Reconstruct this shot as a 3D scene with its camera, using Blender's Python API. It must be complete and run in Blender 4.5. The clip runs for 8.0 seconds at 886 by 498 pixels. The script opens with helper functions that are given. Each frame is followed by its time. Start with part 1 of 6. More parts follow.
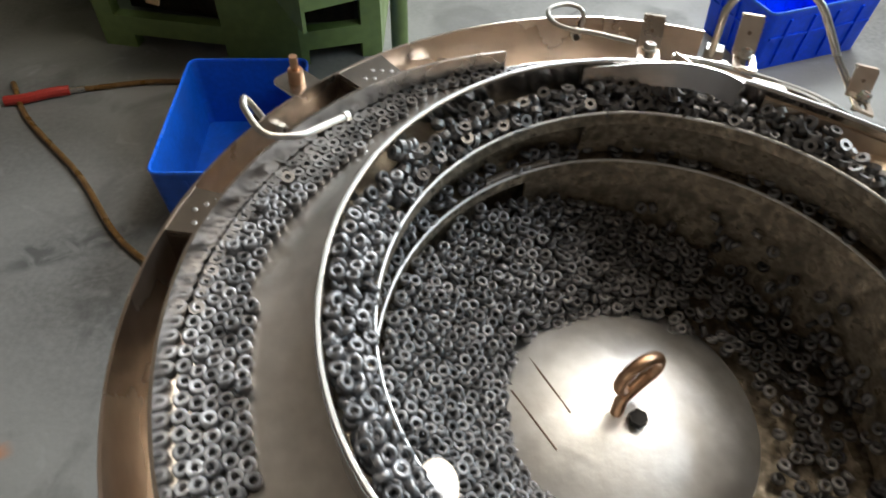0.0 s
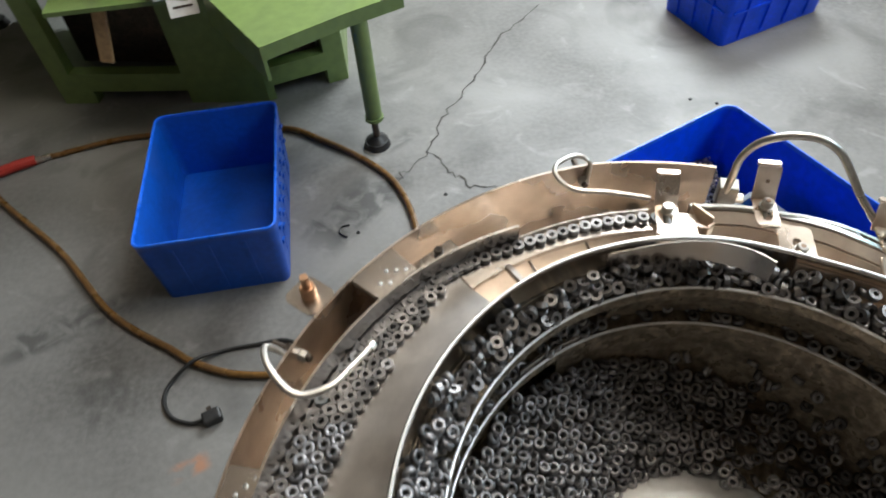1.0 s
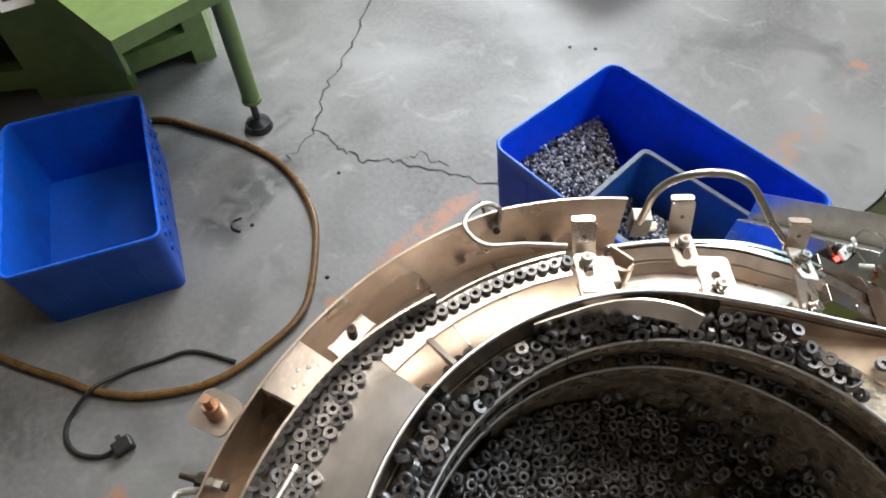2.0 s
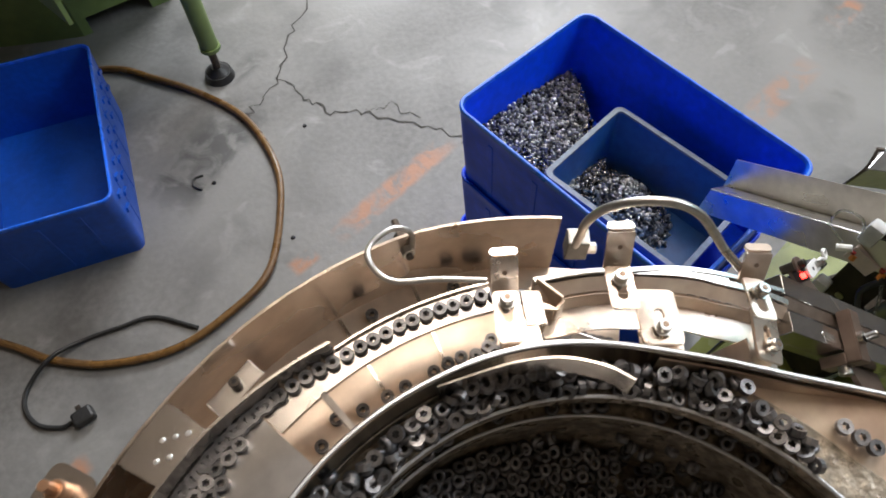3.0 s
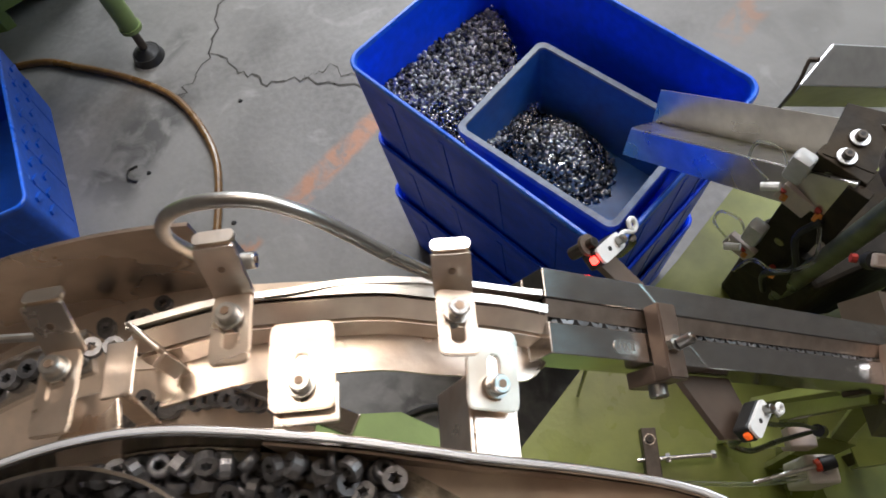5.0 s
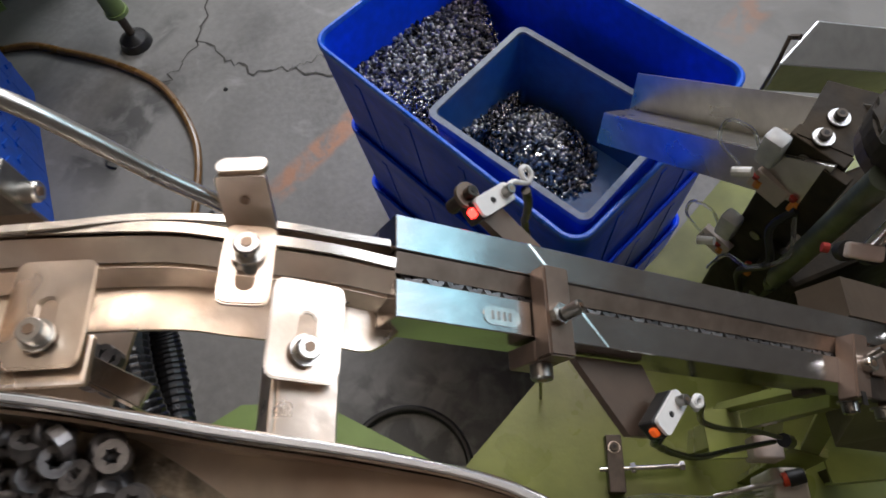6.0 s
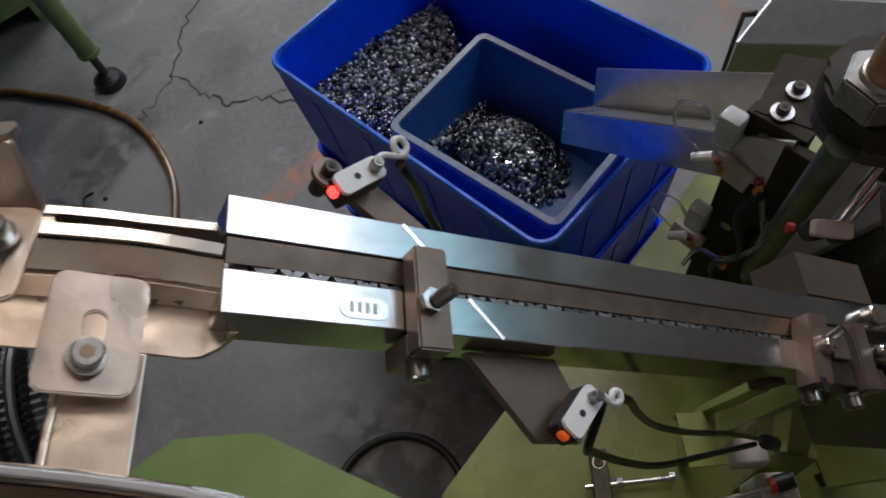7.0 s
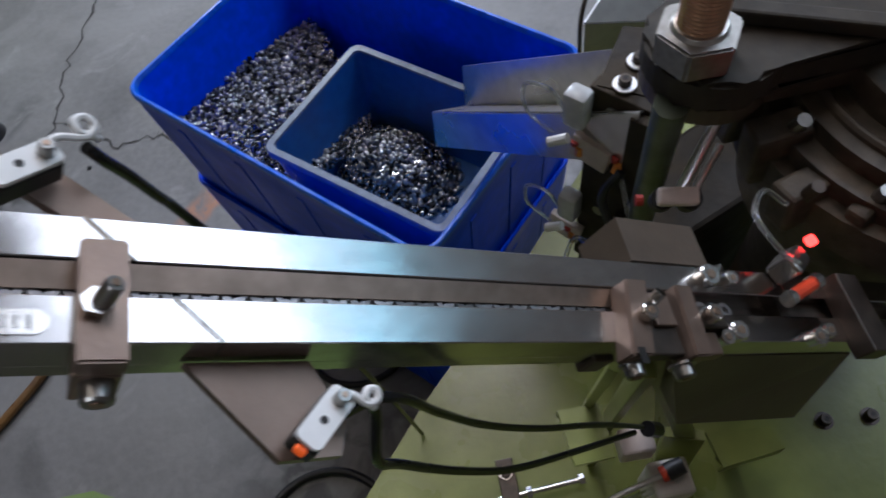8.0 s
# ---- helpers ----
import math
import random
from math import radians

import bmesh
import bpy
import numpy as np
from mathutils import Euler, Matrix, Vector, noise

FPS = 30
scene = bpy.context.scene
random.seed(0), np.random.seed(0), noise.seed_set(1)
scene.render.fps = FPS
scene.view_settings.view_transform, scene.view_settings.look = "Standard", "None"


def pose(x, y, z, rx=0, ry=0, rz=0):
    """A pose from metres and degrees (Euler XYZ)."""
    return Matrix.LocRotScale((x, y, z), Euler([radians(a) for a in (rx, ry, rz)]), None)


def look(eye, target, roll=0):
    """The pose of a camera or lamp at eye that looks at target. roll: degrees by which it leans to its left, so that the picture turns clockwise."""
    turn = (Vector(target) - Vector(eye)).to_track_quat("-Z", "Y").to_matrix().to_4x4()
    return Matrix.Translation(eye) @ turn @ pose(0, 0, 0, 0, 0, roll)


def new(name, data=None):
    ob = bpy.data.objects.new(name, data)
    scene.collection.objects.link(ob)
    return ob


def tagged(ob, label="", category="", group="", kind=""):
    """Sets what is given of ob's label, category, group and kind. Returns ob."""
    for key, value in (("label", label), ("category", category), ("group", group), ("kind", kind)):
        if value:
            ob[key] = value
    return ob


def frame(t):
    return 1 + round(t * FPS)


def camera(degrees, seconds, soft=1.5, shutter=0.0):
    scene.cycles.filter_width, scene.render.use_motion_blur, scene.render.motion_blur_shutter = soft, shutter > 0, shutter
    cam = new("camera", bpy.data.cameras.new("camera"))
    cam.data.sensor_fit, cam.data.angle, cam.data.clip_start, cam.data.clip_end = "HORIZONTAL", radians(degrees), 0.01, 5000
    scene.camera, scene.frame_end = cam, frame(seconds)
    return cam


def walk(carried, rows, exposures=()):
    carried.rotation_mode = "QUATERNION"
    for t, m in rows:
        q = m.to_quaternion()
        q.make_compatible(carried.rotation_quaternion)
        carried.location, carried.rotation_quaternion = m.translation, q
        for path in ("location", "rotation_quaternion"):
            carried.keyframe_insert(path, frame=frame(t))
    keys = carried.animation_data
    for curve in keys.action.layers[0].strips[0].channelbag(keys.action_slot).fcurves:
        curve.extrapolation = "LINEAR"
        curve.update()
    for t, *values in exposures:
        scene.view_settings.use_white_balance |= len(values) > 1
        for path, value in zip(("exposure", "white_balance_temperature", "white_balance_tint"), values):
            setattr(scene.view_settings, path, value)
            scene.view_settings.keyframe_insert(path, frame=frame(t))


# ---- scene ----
cam = camera(66.0, 8.0, soft=1.7, shutter=0.35)
# seconds, place of the eye, and its turn in degrees
PATH = [
    (0, -0.0002, -0.0039, 1.4798, 41.99, -0.98, -0.52),
    (0.5, -0.0203, 0.0585, 1.5202, 40.18, 0.92, -1.37),
    (1, -0.0196, 0.1233, 1.5666, 39.99, 3.13, -7.21),
    (1.5, -0.0132, 0.1744, 1.5891, 37.95, 1.85, -14.99),
    (1.7, -0.0113, 0.1907, 1.5900, 36.96, 1.45, -16.61),
    (2.8, 0.0458, 0.2677, 1.5690, 30.62, 0.21, -19.53),
    (3, 0.0714, 0.2801, 1.5618, 29.86, 0.66, -19.03),
    (3.5, 0.1304, 0.2973, 1.5313, 27.83, 1.29, -19.59),
    (4, 0.1917, 0.2947, 1.5072, 26.16, 3.21, -21.93),
    (4.2, 0.2132, 0.2970, 1.4995, 25.98, 3.75, -23.04),
    (5.3, 0.2982, 0.2915, 1.4275, 26.02, 6.00, -22.99),
    (5.5, 0.3083, 0.2865, 1.4160, 26.01, 5.29, -22.02),
    (6, 0.3379, 0.2745, 1.3789, 26.85, 5.68, -21.09),
    (6.5, 0.3606, 0.2651, 1.3522, 28.04, 6.62, -22.34),
    (7, 0.3826, 0.2604, 1.3307, 28.69, 7.80, -24.05),
    (7.5, 0.4090, 0.2547, 1.3055, 28.73, 7.93, -27.48),
    (8, 0.4435, 0.2347, 1.2801, 29.86, 6.63, -31.78),
]
EXPOSURES = [(0, 0.62, 6350, 8), (1.7, 0.66, 6250, 10), (3, 0.52, 6420, 14), (4.2, 0.46, 6400, 14), (5.5, 0.20, 6400, 16), (6.5, -0.42, 6300, 17),
             (7.2, -0.68, 6100, 16), (7.55, -0.58, 5900, 16), (8, -0.24, 5650, 17)]
walk(cam, [(t, pose(x, y, z, rx, ry, rz)) for t, x, y, z, rx, ry, rz in PATH], EXPOSURES)

# ---- light ----
world = bpy.data.worlds.new("sky")
scene.world = world
world.use_nodes = True
sky = world.node_tree.nodes.new("ShaderNodeTexSky")
sky.sky_type, sky.sun_disc, sky.sun_elevation, sky.sun_rotation = "NISHITA", False, radians(42), radians(35)
background = world.node_tree.nodes["Background"]
world.node_tree.links.new(sky.outputs[0], background.inputs[0])
background.inputs[1].default_value = 0.08


def window_light(name, at, target, wide, high, watts, colour):
    data = bpy.data.lights.new(name, "AREA")
    data.shape, data.size, data.size_y, data.energy, data.color = "RECTANGLE", wide, high, watts, colour
    ob = new(name, data)
    ob.matrix_world = look(at, target)
    return ob


window_light("east_window_daylight", (3.27, 0.95, 3.64), (0.3, 0.95, 2.76), 2.6, 1.10, 47, (0.93, 0.98, 1.0))
window_light("frosted_pane_daylight", (3.27, 0.95, 2.905), (0.3, 0.95, 2.4), 2.6, 0.30, 5.0, (0.82, 0.93, 1.0))
window_light("tinted_pane_daylight", (3.27, 0.95, 2.50), (0.3, 0.95, 2.2), 2.6, 0.46, 6.5, (0.42, 0.88, 0.95))
window_light("north_window_daylight", (1.75, 4.68, 3.10), (0.3, 1.0, 0.3), 2.0, 1.5, 175, (0.93, 0.98, 1.0))
# added overhead lamps, out of view: highlights on the metal, fill on the right
LAMPS = ((0.95, 1.84, 2.4, 0.80, 20, (1.0, 0.86, 0.70)), (1.85, 2.65, 1.3, 0.80, 32, (1.0, 0.97, 0.94)))
for x, y, wide, deep, watts, colour in LAMPS:
    window_light("added_ceiling_glow", (x, y, 4.72), (x, y, 0.0), wide, deep, watts, colour)

# ---- materials ----


def material(name, base, rough=0.5, metal=0.0, grain=40.0, vary=0.25, bump=0.0, bump_scale=None, rough_vary=0.12,
             stain=None, stain_scale=3.0, stain_amount=0.4, transmission=0.0, emission=None, strength=0.0, random_tint=0.0, island=False, stretch=None):
    """A surface with two scales of variation in colour and gloss."""
    m = bpy.data.materials.new(name)
    m.use_nodes = True
    n, l = m.node_tree.nodes, m.node_tree.links
    shader = n["Principled BSDF"]
    shader.inputs["Metallic"].default_value = metal
    shader.inputs["Transmission Weight"].default_value = transmission
    coord = n.new("ShaderNodeTexCoord")
    vector = coord.outputs["Object"]
    if stretch:
        mapping = n.new("ShaderNodeMapping")
        mapping.inputs["Scale"].default_value = stretch
        l.new(vector, mapping.inputs[0])
        vector = mapping.outputs[0]
    fine = n.new("ShaderNodeTexNoise")
    fine.inputs["Scale"].default_value, fine.inputs["Detail"].default_value = grain, 6
    l.new(vector, fine.inputs["Vector"])
    broad = n.new("ShaderNodeTexNoise")
    broad.inputs["Scale"].default_value, broad.inputs["Detail"].default_value = stain_scale, 5
    l.new(coord.outputs["Object"], broad.inputs["Vector"])
    ramp = n.new("ShaderNodeValToRGB")
    ramp.color_ramp.elements[0].position, ramp.color_ramp.elements[1].position = 0.3, 0.7
    ramp.color_ramp.elements[0].color = (*[c * (1 - vary) for c in base], 1)
    ramp.color_ramp.elements[1].color = (*[min(1, c * (1 + vary)) for c in base], 1)
    l.new(fine.outputs["Fac"], ramp.inputs[0])
    colour = ramp.outputs[0]
    if stain:
        spread = n.new("ShaderNodeValToRGB")
        spread.color_ramp.elements[0].position, spread.color_ramp.elements[1].position = 0.48, 0.68
        l.new(broad.outputs["Fac"], spread.inputs[0])
        amount = n.new("ShaderNodeMath")
        amount.operation = "MULTIPLY"
        amount.inputs[1].default_value = stain_amount
        l.new(spread.outputs[0], amount.inputs[0])
        mix = n.new("ShaderNodeMix")
        mix.data_type = "RGBA"
        l.new(amount.outputs[0], mix.inputs["Factor"])
        l.new(colour, mix.inputs["A"])
        mix.inputs["B"].default_value = (*stain, 1)
        colour = mix.outputs["Result"]
    if random_tint:
        if island:
            info = n.new("ShaderNodeNewGeometry").outputs["Random Per Island"]
        else:
            info = n.new("ShaderNodeObjectInfo").outputs["Random"]
        span = n.new("ShaderNodeMapRange")
        span.inputs["To Min"].default_value, span.inputs["To Max"].default_value = 1 - random_tint, 1 + random_tint
        l.new(info, span.inputs["Value"])
        hue = n.new("ShaderNodeHueSaturation")
        l.new(span.outputs[0], hue.inputs["Value"])
        l.new(colour, hue.inputs["Color"])
        colour = hue.outputs[0]
    l.new(colour, shader.inputs["Base Color"])
    gloss = n.new("ShaderNodeMapRange")
    gloss.inputs["From Min"].default_value, gloss.inputs["From Max"].default_value = 0.3, 0.7
    gloss.inputs["To Min"].default_value, gloss.inputs["To Max"].default_value = max(0.02, rough - rough_vary), min(1, rough + rough_vary)
    l.new(broad.outputs["Fac"], gloss.inputs["Value"])
    l.new(gloss.outputs[0], shader.inputs["Roughness"])
    if bump:
        relief = n.new("ShaderNodeBump")
        relief.inputs["Strength"].default_value, relief.inputs["Distance"].default_value = bump, 0.002
        source = fine
        if bump_scale:
            source = n.new("ShaderNodeTexNoise")
            source.inputs["Scale"].default_value, source.inputs["Detail"].default_value = bump_scale, 4
            l.new(vector, source.inputs["Vector"])
        l.new(source.outputs["Fac"], relief.inputs["Height"])
        l.new(relief.outputs[0], shader.inputs["Normal"])
    if emission:
        shader.inputs["Emission Color"].default_value = (*emission, 1)
        shader.inputs["Emission Strength"].default_value = strength
    return m


STEEL = material("brushed_stainless", (0.69, 0.655, 0.62), 0.21, 1.0, 55, 0.10, 0.10, 90, 0.09, (0.46, 0.39, 0.32), 9, 0.45)
# guide, pan and wall tints also hold the warm reflection of the room
GUIDE_STEEL = material("tarnished_reflection_tinted_steel", (0.78, 0.67, 0.565), 0.31, 1.0, 55, 0.12, 0.22, 70, 0.10, (0.58, 0.42, 0.30), 34, 0.6)
PAN_STEEL = material("worn_stainless_pan", (0.80, 0.66, 0.53), 0.40, 0.75, 70, 0.12, 0.06, 260, 0.08, (0.38, 0.27, 0.19), 14, 0.5)
WALL_STEEL = material("brown_tinted_stainless_wall", (0.54, 0.465, 0.40), 0.30, 1.0, 55, 0.14, 0.12, 90, 0.10, (0.38, 0.28, 0.21), 14, 0.5)
SKIRT_STEEL = material("dulled_stainless_sheet", (0.76, 0.735, 0.71), 0.36, 1.0, 55, 0.14, 0.12, 90, 0.10, (0.50, 0.42, 0.35), 12, 0.45)
WORN_STEEL = material("rubbed_brown_stainless", (0.88, 0.70, 0.56), 0.42, 0.65, 40, 0.22, 0.10, 120, 0.10, (0.52, 0.33, 0.21), 16, 0.6)
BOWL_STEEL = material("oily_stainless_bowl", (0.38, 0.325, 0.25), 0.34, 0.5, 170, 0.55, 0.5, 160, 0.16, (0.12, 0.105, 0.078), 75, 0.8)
DOME_STEEL = material("scuffed_dome_steel", (0.87, 0.875, 0.88), 0.42, 1.0, 60, 0.10, 0.14, 140, 0.10, (0.66, 0.63, 0.59), 22, 0.5)
RAIL_STEEL = material("ground_tool_steel", (0.54, 0.53, 0.52), 0.18, 1.0, 60, 0.08, 0.015, 400, 0.07, (0.30, 0.27, 0.24), 30, 0.3, stretch=(0.15, 3, 3))
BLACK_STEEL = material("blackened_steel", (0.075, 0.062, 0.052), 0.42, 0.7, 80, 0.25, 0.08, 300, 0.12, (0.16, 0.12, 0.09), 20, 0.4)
BROWNED = material("browned_steel", (0.20, 0.142, 0.108), 0.40, 0.6, 80, 0.15, 0.08, 300, 0.10, (0.15, 0.11, 0.085), 20, 0.45)
OILY = material("oily_black_casting", (0.026, 0.020, 0.014), 0.62, 0.1, 60, 0.3, 0.5, 60, 0.12, (0.070, 0.052, 0.032), 22, 0.6)
BROWN_CAST = material("brown_oiled_casting", (0.115, 0.088, 0.066), 0.45, 0.5, 60, 0.2, 0.1, 200, 0.1, (0.07, 0.06, 0.04), 15, 0.4)
ZINC = material("zinc_plated_screw", (0.68, 0.66, 0.62), 0.26, 1.0, 200, 0.1, 0.05)
DULL_ZINC = material("dull_zinc", (0.30, 0.29, 0.27), 0.38, 1.0, 200, 0.15, 0.05)
BRASS = material("brassy_bolt", (0.70, 0.43, 0.27), 0.30, 1.0, 150, 0.15, 0.05)
SLOT = material("slot_shade", (0.30, 0.21, 0.15), 0.45, 0.9, 100, 0.2)
SOCKET = material("dark_socket", (0.02, 0.018, 0.016), 0.6, 0.3, 100, 0.2)
BLUE = material("blue_crate_plastic", (0.002, 0.075, 0.86), 0.42, 0.0, 60, 0.12, 0.10, 90, 0.12, (0.003, 0.058, 0.52), 7, 0.5)
# same crate plastic, darkened for the left crate standing in shade
SHADED_BLUE = material("shaded_blue_crate_plastic", (0.004, 0.080, 0.47), 0.42, 0.0, 60, 0.12, 0.10, 90, 0.12, (0.006, 0.055, 0.28), 7, 0.5)
# lighter blue carries the gloss highlight along the crate rims
BLUE_RIM = material("highlight_blue_rim", (0.012, 0.125, 0.72), 0.34, 0.0, 90, 0.2, 0.12, 120, 0.1, (0.10, 0.22, 0.60), 30, 0.35)
BIN_BLUE = material("dusty_blue_bin_plastic", (0.018, 0.105, 0.31), 0.42, 0.0, 50, 0.15, 0.1, 90, 0.1, (0.05, 0.075, 0.12), 8, 0.6)
BIN_RIM = material("worn_grey_bin_rim", (0.13, 0.165, 0.21), 0.45, 0.0, 80, 0.2, 0.1)
GREEN = material("green_machine_paint", (0.19, 0.27, 0.085), 0.38, 0.0, 30, 0.10, 0.12, 120, 0.10, (0.12, 0.17, 0.06), 5, 0.45)
BED_GREEN = material("oily_olive_machine_paint", (0.215, 0.245, 0.055), 0.32, 0.0, 30, 0.12, 0.12, 120, 0.10, (0.095, 0.10, 0.024), 7, 0.6)
CONDUIT_BLACK = material("black_conduit_plastic", (0.006, 0.006, 0.007), 0.30, 0.0, 120, 0.3, 0.1)
RUBBER = material("black_rubber", (0.018, 0.018, 0.018), 0.45, 0.0, 120, 0.3, 0.1)
HOSE = material("brown_air_hose", (0.15, 0.078, 0.024), 0.30, 0.0, 60, 0.25, 0.05, stain=(0.07, 0.038, 0.018), stain_scale=9)
CLEAR = material("clear_tube", (0.85, 0.86, 0.84), 0.08, 0.0, 90, 0.05, transmission=0.93)
WHITE = material("white_sensor_plastic", (0.78, 0.78, 0.76), 0.4, 0.0, 90, 0.06)
RED_LED = material("red_led", (0.6, 0.01, 0.01), 0.3, emission=(1.0, 0.03, 0.02), strength=9.0)
ORANGE_LENS = material("orange_lens", (0.75, 0.13, 0.02), 0.3, 0.0, 90, 0.1, emission=(1.0, 0.12, 0.01), strength=0.35)
RED_PLASTIC = material("red_plastic", (0.36, 0.03, 0.02), 0.5, 0.0, 90, 0.15)
ORANGE_RED = material("orange_red_sleeve", (0.75, 0.07, 0.02), 0.4, 0.0, 90, 0.1)
AMBER = material("amber_fitting", (0.72, 0.27, 0.05), 0.35, 0.3, 90, 0.2)
BLUE.node_tree.nodes["Principled BSDF"].inputs["Specular IOR Level"].default_value = 0.3
OILY.node_tree.nodes["Principled BSDF"].inputs["Specular IOR Level"].default_value = 0.25
NUT = material("dark_phosphate_nut", (0.245, 0.242, 0.250), 0.38, 0.75, 300, 0.25, 0.1, 900, 0.1, random_tint=0.55, island=True)
NUT_ONE = material("dark_phosphate_loose_nut", (0.235, 0.225, 0.222), 0.38, 0.75, 300, 0.25, 0.1, 900, 0.1, random_tint=0.4)
SCREW_PILE = material("shiny_dark_screw", (0.40, 0.40, 0.40), 0.26, 1.0, 200, 0.2, 0.05, random_tint=0.9, island=True)
WOOD = material("pale_wood_handle", (0.52, 0.33, 0.16), 0.5, 0.0, 60, 0.2)
CARD = material("white_label", (0.75, 0.75, 0.72), 0.5, 0.0, 60, 0.08)
PALE_CAST = material("pale_cream_casting", (0.74, 0.68, 0.60), 0.45, 0.0, 60, 0.08)
PINKISH = material("dusty_pale_casting", (0.62, 0.52, 0.46), 0.5, 0.0, 60, 0.12)
WHITE_ZINC = material("bright_washer_zinc", (0.85, 0.86, 0.88), 0.4, 0.8, 90, 0.05)
CLEAR_GREY = material("grey_translucent_plastic", (0.66, 0.67, 0.66), 0.25, 0.0, 60, 0.15, transmission=0.3)
LAMP_GLOW = material("lamp_diffuser", (0.8, 0.8, 0.78), 0.5, emission=(1.0, 0.85, 0.66), strength=2.0)
CHUTE_SHEET = material("grey_chute_sheet", (0.64, 0.605, 0.55), 0.31, 1.0, 60, 0.10, 0.03, 200, 0.06, (0.40, 0.36, 0.32), 9, 0.4)
# darker grey holds the dark reflection of the polished cover
COVER_GREY = material("grey_cover_sheet", (0.34, 0.335, 0.32), 0.42, 0.45, 60, 0.10, 0.04, 200, 0.08, (0.26, 0.25, 0.24), 9, 0.4)
PLATE_OIL = material("dark_greasy_plate", (0.034, 0.027, 0.018), 0.75, 0.0, 60, 0.35, 0.4, 80, 0.1, (0.060, 0.045, 0.028), 24, 0.5)
WHEEL_OIL = material("brown_greasy_casting", (0.085, 0.067, 0.045), 0.55, 0.0, 70, 0.45, 0.6, 70, 0.12, (0.030, 0.024, 0.016), 26, 0.7)
OIL_BROWN = material("oily_brown_block", (0.088, 0.066, 0.047), 0.48, 0.0, 60, 0.15, 0.08, 200, 0.1, (0.06, 0.046, 0.032), 15, 0.4)
YELLOW = material("yellow_label", (0.80, 0.55, 0.05), 0.5, 0.0, 60, 0.08)
BRIGHT_GREEN = material("bright_green_plastic", (0.05, 0.42, 0.04), 0.4, 0.0, 60, 0.1)
# dark plaster for unseen walls, keeps bounced light low
DIM_PLASTER = material("bounce_cutting_plaster", (0.16, 0.135, 0.115), 0.85, 0.0, 12, 0.08, 0.2, stain=(0.12, 0.10, 0.085), stain_scale=1.2)
# ceiling out of view, brown so that flat steel reflects it warm
CEILING = material("warm_reflecting_ceiling", (0.40, 0.30, 0.22), 0.8, 0.0, 12, 0.08, 0.2, stain=(0.34, 0.25, 0.18), stain_scale=1.2)
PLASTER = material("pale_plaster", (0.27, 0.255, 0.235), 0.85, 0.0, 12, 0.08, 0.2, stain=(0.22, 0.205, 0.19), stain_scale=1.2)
CRACK = material("dark_crack", (0.055, 0.052, 0.047), 0.9, 0.0, 60, 0.3)


